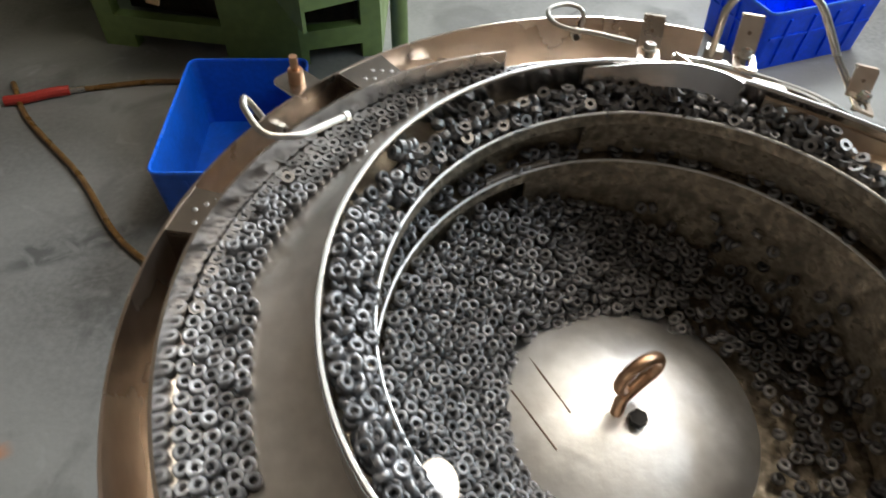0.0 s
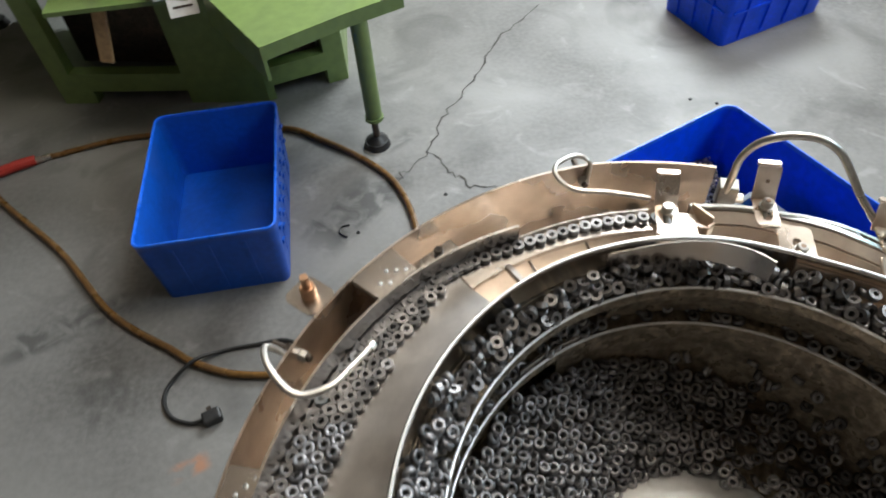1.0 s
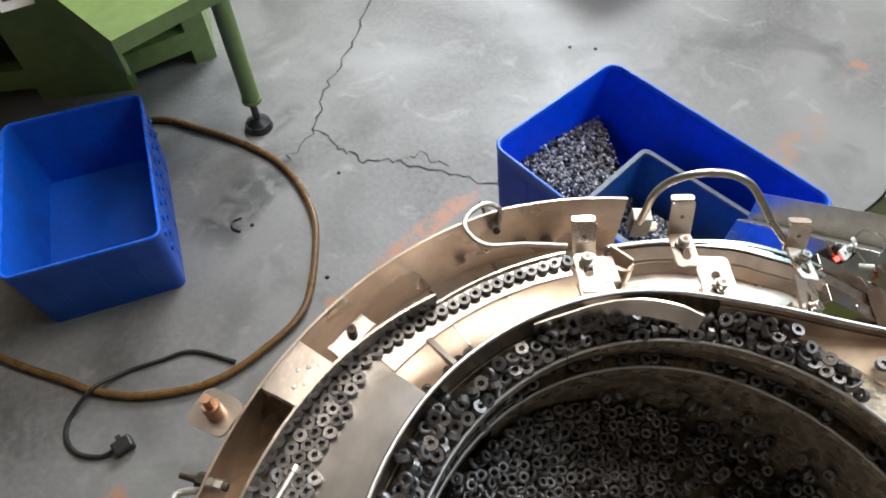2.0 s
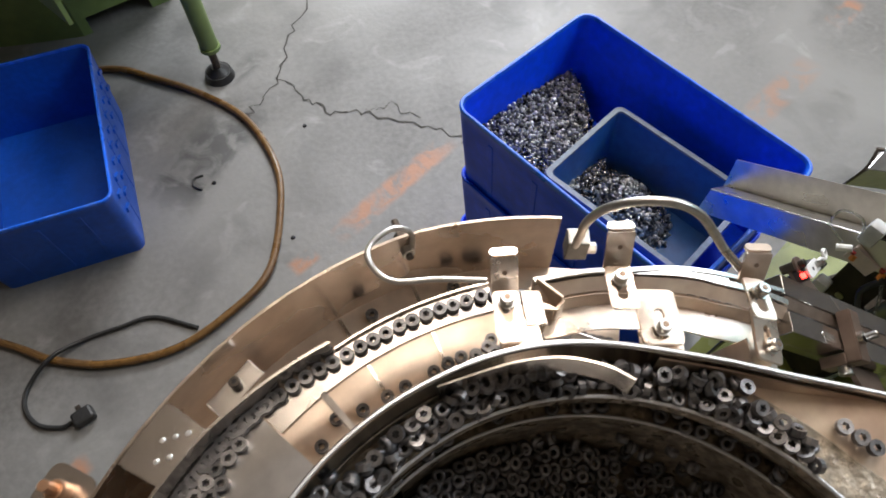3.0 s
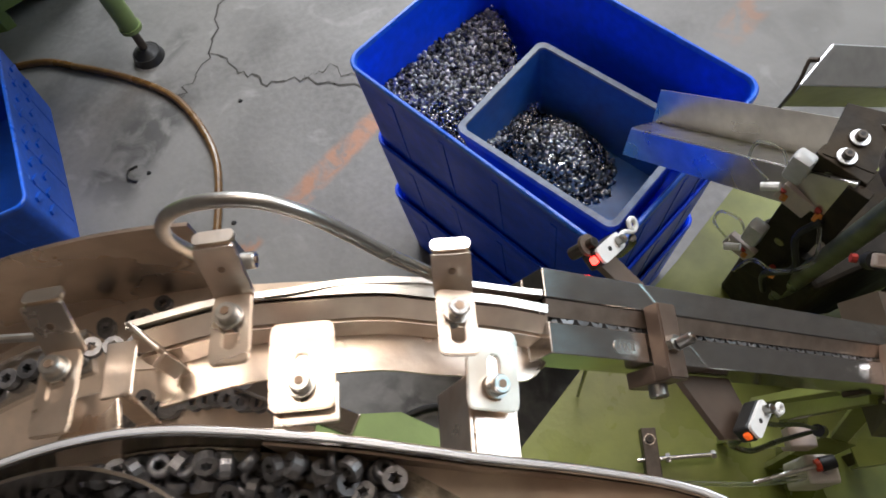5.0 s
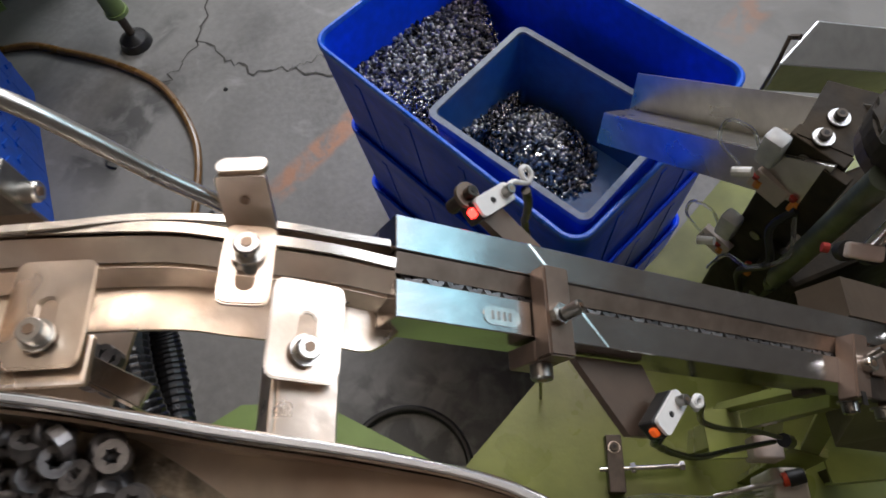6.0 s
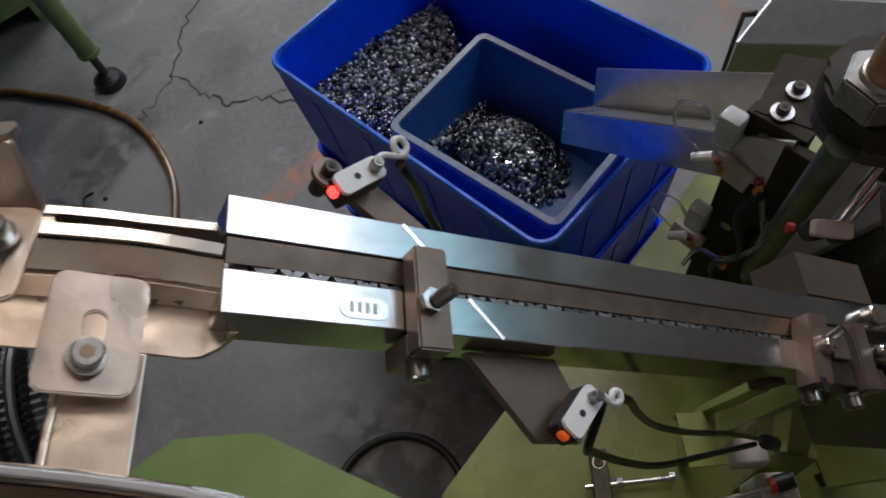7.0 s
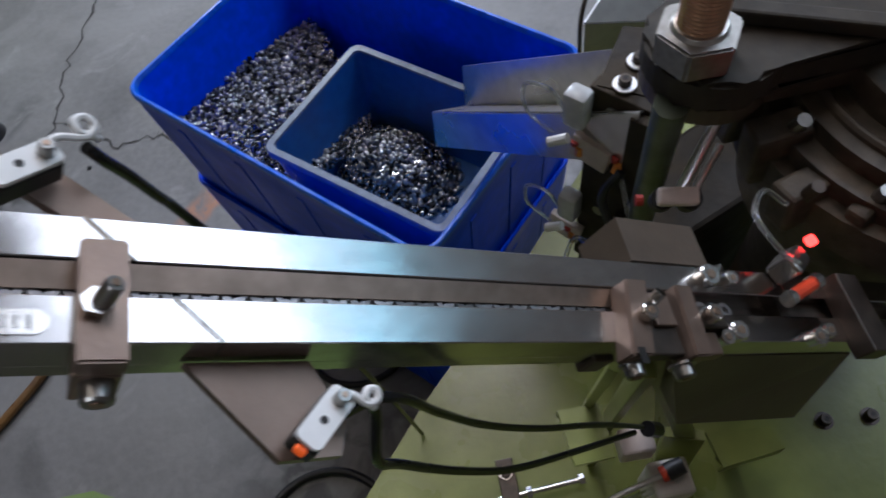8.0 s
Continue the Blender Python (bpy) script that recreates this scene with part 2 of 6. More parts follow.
def concrete():
    """Power-floated concrete with cloudy patches, dark oil stains, painted shade under the machine, worn orange paint
    and pale scuffs.
    """
    m = bpy.data.materials.new("stained_concrete")
    m.use_nodes = True
    n, l = m.node_tree.nodes, m.node_tree.links
    shader = n["Principled BSDF"]
    coord = n.new("ShaderNodeTexCoord").outputs["Object"]

    def cloud(scale, detail, low, high, distortion=0.0):
        tex = n.new("ShaderNodeTexNoise")
        tex.inputs["Scale"].default_value, tex.inputs["Detail"].default_value = scale, detail
        tex.inputs["Distortion"].default_value = distortion
        l.new(coord, tex.inputs["Vector"])
        ramp = n.new("ShaderNodeMapRange")
        ramp.inputs["From Min"].default_value, ramp.inputs["From Max"].default_value = low, high
        l.new(tex.outputs["Fac"], ramp.inputs["Value"])
        return ramp.outputs[0], tex.outputs["Fac"]

    def mix(a, b, factor):
        node = n.new("ShaderNodeMix")
        node.data_type = "RGBA"
        for value, slot in ((a, "A"), (b, "B")):
            if isinstance(value, tuple):
                node.inputs[slot].default_value = (*value, 1)
            else:
                l.new(value, node.inputs[slot])
        l.new(factor, node.inputs["Factor"])
        return node.outputs["Result"]

    def times(a, b):
        node = n.new("ShaderNodeMath")
        node.operation = "MULTIPLY"
        node.use_clamp = True
        for k, value in enumerate((a, b)):
            if isinstance(value, float):
                node.inputs[k].default_value = value
            else:
                l.new(value, node.inputs[k])
        return node.outputs[0]

    def near_line(ax, ay, bx, by, half):
        """1 along a straight band of the floor, falling to 0 at its edges."""
        length = math.hypot(bx - ax, by - ay)
        mapping = n.new("ShaderNodeMapping")
        mapping.vector_type = "TEXTURE"
        mapping.inputs["Location"].default_value = ((ax + bx) / 2, (ay + by) / 2, 0)
        mapping.inputs["Rotation"].default_value = (0, 0, math.atan2(by - ay, bx - ax))
        mapping.inputs["Scale"].default_value = (length / 2, half, 1)
        l.new(coord, mapping.inputs[0])
        box = n.new("ShaderNodeVectorMath")
        box.operation = "ABSOLUTE"
        l.new(mapping.outputs[0], box.inputs[0])
        split = n.new("ShaderNodeSeparateXYZ")
        l.new(box.outputs[0], split.inputs[0])
        edge = []
        for k in (0, 1):
            r = n.new("ShaderNodeMapRange")
            r.inputs["From Min"].default_value, r.inputs["From Max"].default_value = 1.0, 0.55
            l.new(split.outputs[k], r.inputs["Value"])
            edge.append(r.outputs[0])
        return times(edge[0], edge[1])

    base, _ = cloud(1.3, 8, 0.35, 0.68, 0.4)
    colour = mix((0.105, 0.102, 0.096), (0.265, 0.262, 0.25), base)
    speck, raw = cloud(55, 6, 0.35, 0.65)
    colour = mix(colour, (0.24, 0.236, 0.225), times(speck, 0.35))
    scuff, _ = cloud(7, 9, 0.60, 0.72, 1.2)
    colour = mix(colour, (0.47, 0.465, 0.45), times(scuff, 0.22))
    oil, _ = cloud(3.1, 9, 0.53, 0.68, 0.8)
    colour = mix(colour, (0.085, 0.083, 0.078), times(oil, 0.6))
    patchy, _ = cloud(13, 8, 0.40, 0.57, 0.9)
    for ax, ay, bx, by, half, strength in ORANGE_MARKS:
        colour = mix(colour, (0.42, 0.18, 0.085), times(times(near_line(ax, ay, bx, by, half), patchy), strength))
    for ax, ay, bx, by, half, strength in OIL_SHADE_MARKS:
        colour = mix(colour, (0.060, 0.060, 0.058), times(times(near_line(ax, ay, bx, by, half), patchy), strength))
    l.new(colour, shader.inputs["Base Color"])
    gloss = n.new("ShaderNodeMapRange")
    gloss.inputs["To Min"].default_value, gloss.inputs["To Max"].default_value = 0.60, 0.40
    l.new(base, gloss.inputs["Value"])
    l.new(gloss.outputs[0], shader.inputs["Roughness"])
    relief = n.new("ShaderNodeBump")
    relief.inputs["Strength"].default_value, relief.inputs["Distance"].default_value = 0.25, 0.003
    l.new(raw, relief.inputs["Height"])
    l.new(relief.outputs[0], shader.inputs["Normal"])
    return m

# worn orange floor paint, dark oily patches and painted machine shade: from, to, half width, strength
ORANGE_MARKS = [(0.08, 1.26, 0.50, 1.48, 0.040, 0.75), (1.33, 1.24, 1.66, 1.39, 0.05, 0.4), (1.80, 1.50, 1.95, 1.58, 0.04, 0.7),
                (-0.05, 1.20, 0.03, 1.24, 0.03, 0.7), (-0.68, 0.84, -0.58, 0.88, 0.03, 0.7), (-1.10, 0.66, -0.95, 0.72, 0.035, 0.8)]
# the first two marks paint the shade on the floor under feeder and machine
OIL_SHADE_MARKS = [(0.05, 0.60, 0.62, 0.52, 0.24, 0.85), (0.20, 0.20, 0.52, 0.50, 0.24, 0.9), (-0.35, 1.50, -0.02, 1.82, 0.10, 0.8), (-1.25, 1.25, -0.80, 1.42, 0.06, 0.8), (-0.95, 1.05, -0.80, 1.12, 0.09, 0.6),
             (-0.10, 1.90, 0.05, 2.02, 0.04, 0.5), (1.10, 2.60, 0.90, 2.75, 0.05, 0.5)]
CONCRETE = concrete()

# ---- building blocks ----


def part(name, bm, mat, parent=None, label="", smooth=False):
    """Links a bmesh as one mesh object under a thing or under a part."""
    me = bpy.data.meshes.new(name)
    bmesh.ops.recalc_face_normals(bm, faces=bm.faces)
    if smooth:
        for f in bm.faces:
            f.smooth = True
        for e in bm.edges:
            if len(e.link_faces) == 2 and e.calc_face_angle(0) > radians(35):
                e.smooth = False
    bm.to_mesh(me)
    bm.free()
    me.materials.append(mat)
    ob = new(name, me)
    ob.parent = parent
    if label:
        ob["label"] = label
    return ob


def thing(name, label, category, at=(0, 0, 0), turn=0.0, group="", kind=""):
    ob = new(name)
    ob.matrix_world = pose(*at, 0, 0, turn)
    return tagged(ob, label, category, group, kind)


def add_box(bm, x0, x1, y0, y1, z0, z1, m=Matrix(), bevel=0.0):
    made = bmesh.ops.create_cube(bm, size=1, matrix=m @ Matrix.Translation(((x0 + x1) / 2, (y0 + y1) / 2, (z0 + z1) / 2)) @ Matrix.Diagonal((x1 - x0, y1 - y0, z1 - z0, 1)))
    if bevel:
        edges = {e for v in made["verts"] for e in v.link_edges}
        bmesh.ops.bevel(bm, geom=list(edges), offset=bevel, segments=2, profile=0.5, affect="EDGES")
    return bm


def box(*a, **k):
    return add_box(bmesh.new(), *a, **k)


def add_cyl(bm, r, h, m=Matrix(), seg=24, r2=None):
    """A cylinder from z 0 to h in the space of m."""
    bmesh.ops.create_cone(bm, cap_ends=True, segments=seg, radius1=r, radius2=r if r2 is None else r2, depth=h, matrix=m @ Matrix.Translation((0, 0, h / 2)))
    return bm


def cyl(*a, **k):
    return add_cyl(bmesh.new(), *a, **k)


def add_prism(bm, outline, z0, z1, m=Matrix()):
    """A flat outline (list of x, y) raised from z0 to z1."""
    low = [bm.verts.new(m @ Vector((x, y, z0))) for x, y in outline]
    high = [bm.verts.new(m @ Vector((x, y, z1))) for x, y in outline]
    bm.faces.new(low[::-1])
    bm.faces.new(high)
    for i in range(len(outline)):
        j = (i + 1) % len(outline)
        bm.faces.new((low[i], low[j], high[j], high[i]))
    return bm


def prism(*a, **k):
    return add_prism(bmesh.new(), *a, **k)


def rounded(w, h, r, seg=5):
    """A rectangle's outline round the origin with rounded corners."""
    out = []
    for k, (sx, sy) in enumerate(((1, 1), (-1, 1), (-1, -1), (1, -1))):
        for s in range(seg + 1):
            a = radians(90 * k + 90 * s / seg)
            out.append((sx * (w / 2 - r) + r * math.cos(a), sy * (h / 2 - r) + r * math.sin(a)))
    return out


def smooth_line(points, steps=8):
    """A Catmull-Rom line through points."""
    p = [Vector(q) for q in points]
    p = [2 * p[0] - p[1], *p, 2 * p[-1] - p[-2]]
    out = []
    for i in range(1, len(p) - 2):
        for s in range(steps):
            t = s / steps
            out.append(0.5 * (2 * p[i] + (p[i + 1] - p[i - 1]) * t + (2 * p[i - 1] - 5 * p[i] + 4 * p[i + 1] - p[i + 2]) * t * t
                              + (3 * p[i] - p[i - 1] - 3 * p[i + 1] + p[i + 2]) * t ** 3))
    out.append(p[-2])
    return out


def add_tube(bm, points, r, seg=10, steps=8, ridges=None):
    """A round bar along a smooth line."""
    line = smooth_line(points, steps)
    rings, up = [], Vector((0.13, 0.21, 1)).normalized()
    for i, q in enumerate(line):
        way = (line[min(i + 1, len(line) - 1)] - line[max(i - 1, 0)]).normalized()
        side = way.cross(up)
        side = side.normalized() if side.length > 1e-3 else way.orthogonal().normalized()
        up = side.cross(way).normalized()
        rr = r * (ridges[i % len(ridges)] if ridges else 1)
        rings.append([bm.verts.new(q + rr * (math.cos(2 * math.pi * k / seg) * side + math.sin(2 * math.pi * k / seg) * up)) for k in range(seg)])
    for a, b in zip(rings, rings[1:]):
        for k in range(seg):
            bm.faces.new((a[k], a[(k + 1) % seg], b[(k + 1) % seg], b[k]))
    bm.faces.new(rings[0][::-1])
    bm.faces.new(rings[-1])
    return bm


def tube(*a, **k):
    return add_tube(bmesh.new(), *a, **k)


def table(rows, a):
    return float(np.interp(a, [r[0] for r in rows], [r[1] for r in rows]))


def polar(r, a, z):
    return Vector((BOWL[0] + r * math.cos(radians(a)), BOWL[1] + r * math.sin(radians(a)), z))


def add_sweep(bm, section, a0, a1, step=2.0):
    """Sweeps a closed section, given by section(angle) as (radius, z) pairs, round the bowl's axis."""
    count = max(2, int(abs(a1 - a0) / step) + 1)
    rings = []
    for i in range(count):
        a = a0 + (a1 - a0) * i / (count - 1)
        rings.append([bm.verts.new(polar(r, a, z)) for r, z in section(a)])
    n = len(rings[0])
    for p, q in zip(rings, rings[1:]):
        for k in range(n):
            bm.faces.new((p[k], p[(k + 1) % n], q[(k + 1) % n], q[k]))
    if abs(abs(a1 - a0) - 360) > 0.1:
        bm.faces.new(rings[0][::-1])
        bm.faces.new(rings[-1])
    else:
        bmesh.ops.remove_doubles(bm, verts=bm.verts, dist=1e-6)
    return bm


def sweep(*a, **k):
    return add_sweep(bmesh.new(), *a, **k)


def hex_socket_screw(parent, m, r=0.005, h=0.005, mat=None, name="screw", label="", washer=0.0):
    """A cap screw with a hexagon socket, its head from z 0 to h in the space of m."""
    mat = mat or ZINC
    bm = bmesh.new()
    add_cyl(bm, r, h * 0.86, m, 20)
    add_cyl(bm, r, h * 0.14, m @ Matrix.Translation((0, 0, h * 0.86)), 20, r * 0.88)
    head = part(name, bm, mat, parent, label, True)
    part("socket", cyl(r * 0.46, 0.0006, m @ Matrix.Translation((0, 0, h - 0.0002)), 6), SOCKET if mat is BLACK_STEEL else SLOT, head)
    if washer:
        part("washer", cyl(washer, 0.0012, m @ Matrix.Translation((0, 0, -0.0008)), 24), mat, head)
    return head


def joined_copies(name, verts, faces, places, mat, label, category):
    """Many small pieces as one mesh: places are 4x4 arrays."""
    v = np.array(verts)
    places = np.array(places)
    allv = (np.einsum("nij,kj->nki", places[:, :3, :3], v) + places[:, None, :3, 3]).reshape(-1, 3)
    n = len(v)
    sizes = np.array([len(f) for f in faces])
    flat = np.concatenate([np.array(f) for f in faces])
    loops = (flat[None, :] + n * np.arange(len(places))[:, None]).ravel()
    totals = np.tile(sizes, len(places))
    me = bpy.data.meshes.new(name)
    me.vertices.add(len(allv))
    me.vertices.foreach_set("co", allv.astype(np.float32).ravel())
    me.loops.add(len(loops))
    me.loops.foreach_set("vertex_index", loops.astype(np.int32))
    me.polygons.add(len(totals))
    me.polygons.foreach_set("loop_start", np.concatenate([[0], np.cumsum(totals)[:-1]]).astype(np.int32))
    me.update(calc_edges=True)
    me.validate()
    me.materials.append(mat)
    return tagged(new(name, me), label, category, kind="stuff")


# ---- the room ----
ROOM = (-4.5, 3.3, -3.2, 4.7, 4.8)
x0, x1, y0, y1, top = ROOM
bm = bmesh.new()
add_box(bm, x0, x1, y0, y1, -0.15, 0.0)
tagged(part("floor", bm, CONCRETE), "grey power-floated concrete floor, cracked and stained", "floor", kind="structure")
# west and south walls stay out of view, darker than the others to cut fill
tagged(part("wall_west", box(x0 - 0.2, x0, y0 - 0.2, y1 + 0.2, -0.15, top), DIM_PLASTER), "unseen workshop wall, darkened to cut bounced light", "wall", kind="structure")
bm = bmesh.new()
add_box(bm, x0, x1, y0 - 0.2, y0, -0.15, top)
tagged(part("wall_south", bm, DIM_PLASTER), "unseen workshop wall, darkened to cut bounced light", "wall", kind="structure")
bm = bmesh.new()
add_box(bm, x1, x1 + 0.2, y0 - 0.2, -0.4, -0.15, top)
add_box(bm, x1, x1 + 0.2, 2.3, y1 + 0.2, -0.15, top)
add_box(bm, x1, x1 + 0.2, -0.4, 2.3, -0.15, 2.25)
add_box(bm, x1, x1 + 0.2, -0.4, 2.3, 4.22, top)
tagged(part("wall_east", bm, PLASTER), "pale plastered wall with a high window band", "wall", kind="structure")
bm = bmesh.new()
add_box(bm, x0, 0.70, y1, y1 + 0.2, -0.15, top)
add_box(bm, 2.80, x1, y1, y1 + 0.2, -0.15, top)
add_box(bm, 0.70, 2.80, y1, y1 + 0.2, -0.15, 2.30)
add_box(bm, 0.70, 2.80, y1, y1 + 0.2, 3.90, top)
tagged(part("wall_north", bm, PLASTER), "plastered workshop wall with a wide high window", "wall", kind="structure")
bm = bmesh.new()
add_box(bm, x0 - 0.2, x1 + 0.2, y0 - 0.2, y1 + 0.2, top, top + 0.2)
tagged(part("ceiling", bm, CEILING), "unseen ceiling, brown to warm the reflections in the steel", "ceiling", kind="structure")
# housings and diffusers for the added lamps
for x, y, wide, deep, watts, colour in LAMPS:
    lamp = thing("added_ceiling_lamp", "unseen ceiling lamp added for highlights and fill, in a white housing", "lamp", (x, y, 0), 0, "ceiling lamps")
    part("housing", box(-wide / 2 - 0.02, wide / 2 + 0.02, -deep / 2 - 0.02, deep / 2 + 0.02, 4.745, 4.80, bevel=0.004), CARD, lamp)
    part("diffuser", box(-wide / 2, wide / 2, -deep / 2, deep / 2, 4.735, 4.7445), LAMP_GLOW, lamp, "glowing diffuser")


def crack(points, width, seed):
    """A jagged crack in the floor, as a thin uneven ribbon."""
    rng = random.Random(seed)
    line = []
    for a, b in zip(points, points[1:]):
        for s in range(7):
            t = s / 7
            line.append((a[0] + (b[0] - a[0]) * t + rng.uniform(-1, 1) * 0.012, a[1] + (b[1] - a[1]) * t + rng.uniform(-1, 1) * 0.012))
    line.append(points[-1])
    bm = bmesh.new()
    last = None
    for i, (x, y) in enumerate(line):
        xa, ya = line[max(i - 1, 0)]
        xb, yb = line[min(i + 1, len(line) - 1)]
        d = Vector((yb - ya, xa - xb, 0)).normalized() * width * rng.uniform(0.3, 1.3)
        pair = (bm.verts.new(Vector((x, y, 0.0015)) + d), bm.verts.new(Vector((x, y, 0.0015)) - d))
        if last:
            bm.faces.new((last[0], last[1], pair[1], pair[0]))
        last = pair
    return bm


for k, (pts, w) in enumerate((([(0.62, 2.70), (0.41, 2.49), (0.27, 2.23), (0.15, 2.07), (0.068, 1.875), (0.125, 1.77), (0.175, 1.685), (0.277, 1.656), (0.375, 1.585), (0.52, 1.48), (0.8, 1.40)], 0.0036),
                              ([(0.068, 1.875), (-0.03, 1.79), (-0.07, 1.74)], 0.0026), ([(0.277, 1.656), (0.36, 1.66), (0.43, 1.58)], 0.0013))):
    tagged(part("floor_crack", crack(pts, w, k), CRACK), "dark jagged crack running across the concrete floor", "crack", kind="structure")

# ---- bowl feeder ----
BOWL = (0.130, 0.213)
RIM_R = [(-180, 0.183), (-150, 0.186), (-60, 0.182), (-30, 0.186), (-15, 0.196), (0, 0.216), (10, 0.234), (15, 0.240), (18, 0.238), (22, 0.226), (28, 0.212), (34, 0.199), (40, 0.190), (50, 0.182), (60, 0.178),
         (80, 0.180), (100, 0.180), (120, 0.182), (150, 0.183), (180, 0.183)]
RIM_Z = [(-180, 1.216), (-90, 1.205), (0, 1.205), (18, 1.207), (30, 1.215), (60, 1.223), (100, 1.227), (150, 1.222), (180, 1.216)]
OUTER_R = [(70, 0.270), (92, 0.279), (127, 0.278), (150, 0.279), (171, 0.281), (200, 0.283), (330, 0.283)]
MID_R = [(105, 0.236), (127, 0.248), (145, 0.254), (163, 0.260), (171, 0.262), (200, 0.262), (330, 0.262)]
LANE_Z, PAN_Z = 1.187, 1.140
feeder = thing("bowl_feeder", "stainless steel bowl feeder full of dark nuts on a green stand", "parts feeder")


def wrap(a):
    return (a + 180) % 360 - 180


def rim_r(a):
    """The rim's radius at an angle, with its bends eased."""
    return sum(table(RIM_R, wrap(a + d)) for d in (-5, -3, -1, 1, 3, 5)) / 6


def rim_z(a):
    return sum(table(RIM_Z, wrap(a + d)) for d in (-12, -6, 0, 6, 12)) / 5


def bowl_wall(a):
    r, z = rim_r(a), rim_z(a)
    return [(r, 1.035), (r, z - 0.0008), (r - 0.0004, z), (r + 0.0001, z + 0.0012), (r + 0.0014, z + 0.0018), (r + 0.0028, z + 0.0012), (r + 0.0034, z), (r + 0.0030, z - 0.0008), (r + 0.0028, 1.035)]


part("bowl_wall", sweep(bowl_wall, 0, 360, 1.5), STEEL, feeder, "bright rolled bowl rim of stainless steel", True)
# pale strip on the rolled rim gives its white highlight line
part("rim_highlight", sweep(lambda a: [(rim_r(a) + 0.0003, rim_z(a) + 0.0014), (rim_r(a) + 0.0008, rim_z(a) + 0.0021), (rim_r(a) + 0.0020, rim_z(a) + 0.0021), (rim_r(a) + 0.0025, rim_z(a) + 0.0014)], 0, 360, 1.5), WHITE_ZINC, feeder, "bright strip standing for the highlight along the rim", True)
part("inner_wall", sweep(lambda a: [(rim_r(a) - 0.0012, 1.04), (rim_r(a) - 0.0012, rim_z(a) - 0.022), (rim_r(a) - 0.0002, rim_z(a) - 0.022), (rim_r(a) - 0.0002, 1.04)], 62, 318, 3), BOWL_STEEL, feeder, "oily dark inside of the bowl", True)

part("outlet_lining", sweep(lambda a: [(rim_r(a) - 0.0012, 1.19), (rim_r(a) - 0.0012, rim_z(a) - 0.006), (rim_r(a) - 0.0002, rim_z(a) - 0.006), (rim_r(a) - 0.0002, 1.19)], -42, 60, 1.5), WORN_STEEL, feeder, "brown rubbed inside of the bowl at the outlet", True)


def ledge(z_of, edge_of, lip):
    def section(a):
        r, z, e = rim_r(a) - 0.001, z_of(a), edge_of(a)
        return [(r, z - 0.002), (r, z), (e, z), (e, z + lip), (e - 0.0016, z + lip), (e - 0.0016, z - 0.006), (e, z - 0.006), (e, z - 0.002)]
    return section


part("upper_track", sweep(ledge(lambda a: 1.198 - 0.012 * max(0, a - 90) / 100, lambda a: 0.160, 0.0025), -40, 225, 2), BOWL_STEEL, feeder, "edge of the upper spiral track", True)
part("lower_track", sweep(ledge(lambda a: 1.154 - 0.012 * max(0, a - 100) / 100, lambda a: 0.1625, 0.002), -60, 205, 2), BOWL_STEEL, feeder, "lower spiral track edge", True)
# pale strips give the track edges their highlight lines
for name, r_edge, z_of, a0, a1 in (("upper_track_edge", 0.1588, lambda a: 1.2008 - 0.012 * max(0, a - 90) / 100, -40, 225), ("lower_track_edge", 0.1613, lambda a: 1.1563 - 0.012 * max(0, a - 100) / 100, -60, 205)):
    part(name, sweep(lambda a: [(r_edge - 0.0009, z_of(a)), (r_edge - 0.0009, z_of(a) + 0.0013), (r_edge, z_of(a) + 0.0018), (r_edge + 0.0009, z_of(a) + 0.0013), (r_edge + 0.0009, z_of(a))], a0, a1, 1.5), WHITE_ZINC, feeder, "track edge strip with its highlight in the colour", True)
# where the rim bulges a sloping apron joins the upper track to it
part("apron", sweep(lambda a: [(0.176, 1.190), (0.176, 1.1965), (rim_r(a) - 0.0002, min(rim_z(a) - 0.004, 1.1965 + 0.25 * max(0, rim_r(a) - 0.178))), (rim_r(a) - 0.0002, 1.190)], -35, 52, 1.5), WORN_STEEL, feeder, "sloping apron at the bowl's outlet", True)
part("upper_riser", sweep(lambda a: [(0.1715, 1.1570), (0.1604, 1.1965), (0.1616, 1.1965), (0.1727, 1.1570)], -40, 98, 2), BOWL_STEEL, feeder, "oily brown face below the upper track", True)
part("lower_riser", sweep(lambda a: [(0.1625, 1.056), (0.1632, 1.1515), (0.1644, 1.1515), (0.1637, 1.056)], -60, 112, 2), BOWL_STEEL, feeder, "oily brown face below the lower track", True)
part("track_plate", sweep(lambda a: [(0.163, 1.150), (0.163, 1.161), (0.1645, 1.161), (0.1645, 1.150)], 106, 124, 2), STEEL, feeder, "short bright strip on the lower track")

part("track_start", prism([(0.004 + 0.011 * math.cos(radians(a)), 0.136 + 0.016 * math.sin(radians(a))) for a in range(0, 360, 15)], 1.142, 1.145, Matrix.Translation((0, 0, 0))), ZINC, feeder, "polished plate where the lower track starts")
# floor of the bowl: a dished ring and the polished dome
bm = bmesh.new()
add_sweep(bm, lambda a: [(rim_r(a) + 0.001, 1.045), (rim_r(a) + 0.001, 1.052), (0.12, 1.048), (0.085, 1.050), (0.085, 1.045)], 0, 360, 4)
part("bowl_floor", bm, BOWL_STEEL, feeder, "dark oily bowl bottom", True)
bm = bmesh.new()
DOME = (0.120, 0.222)


def dome_z(x, y):
    return 1.064 + 0.022 * max(0.0, 1 - ((x - DOME[0]) ** 2 + (y - DOME[1]) ** 2) / 0.01)


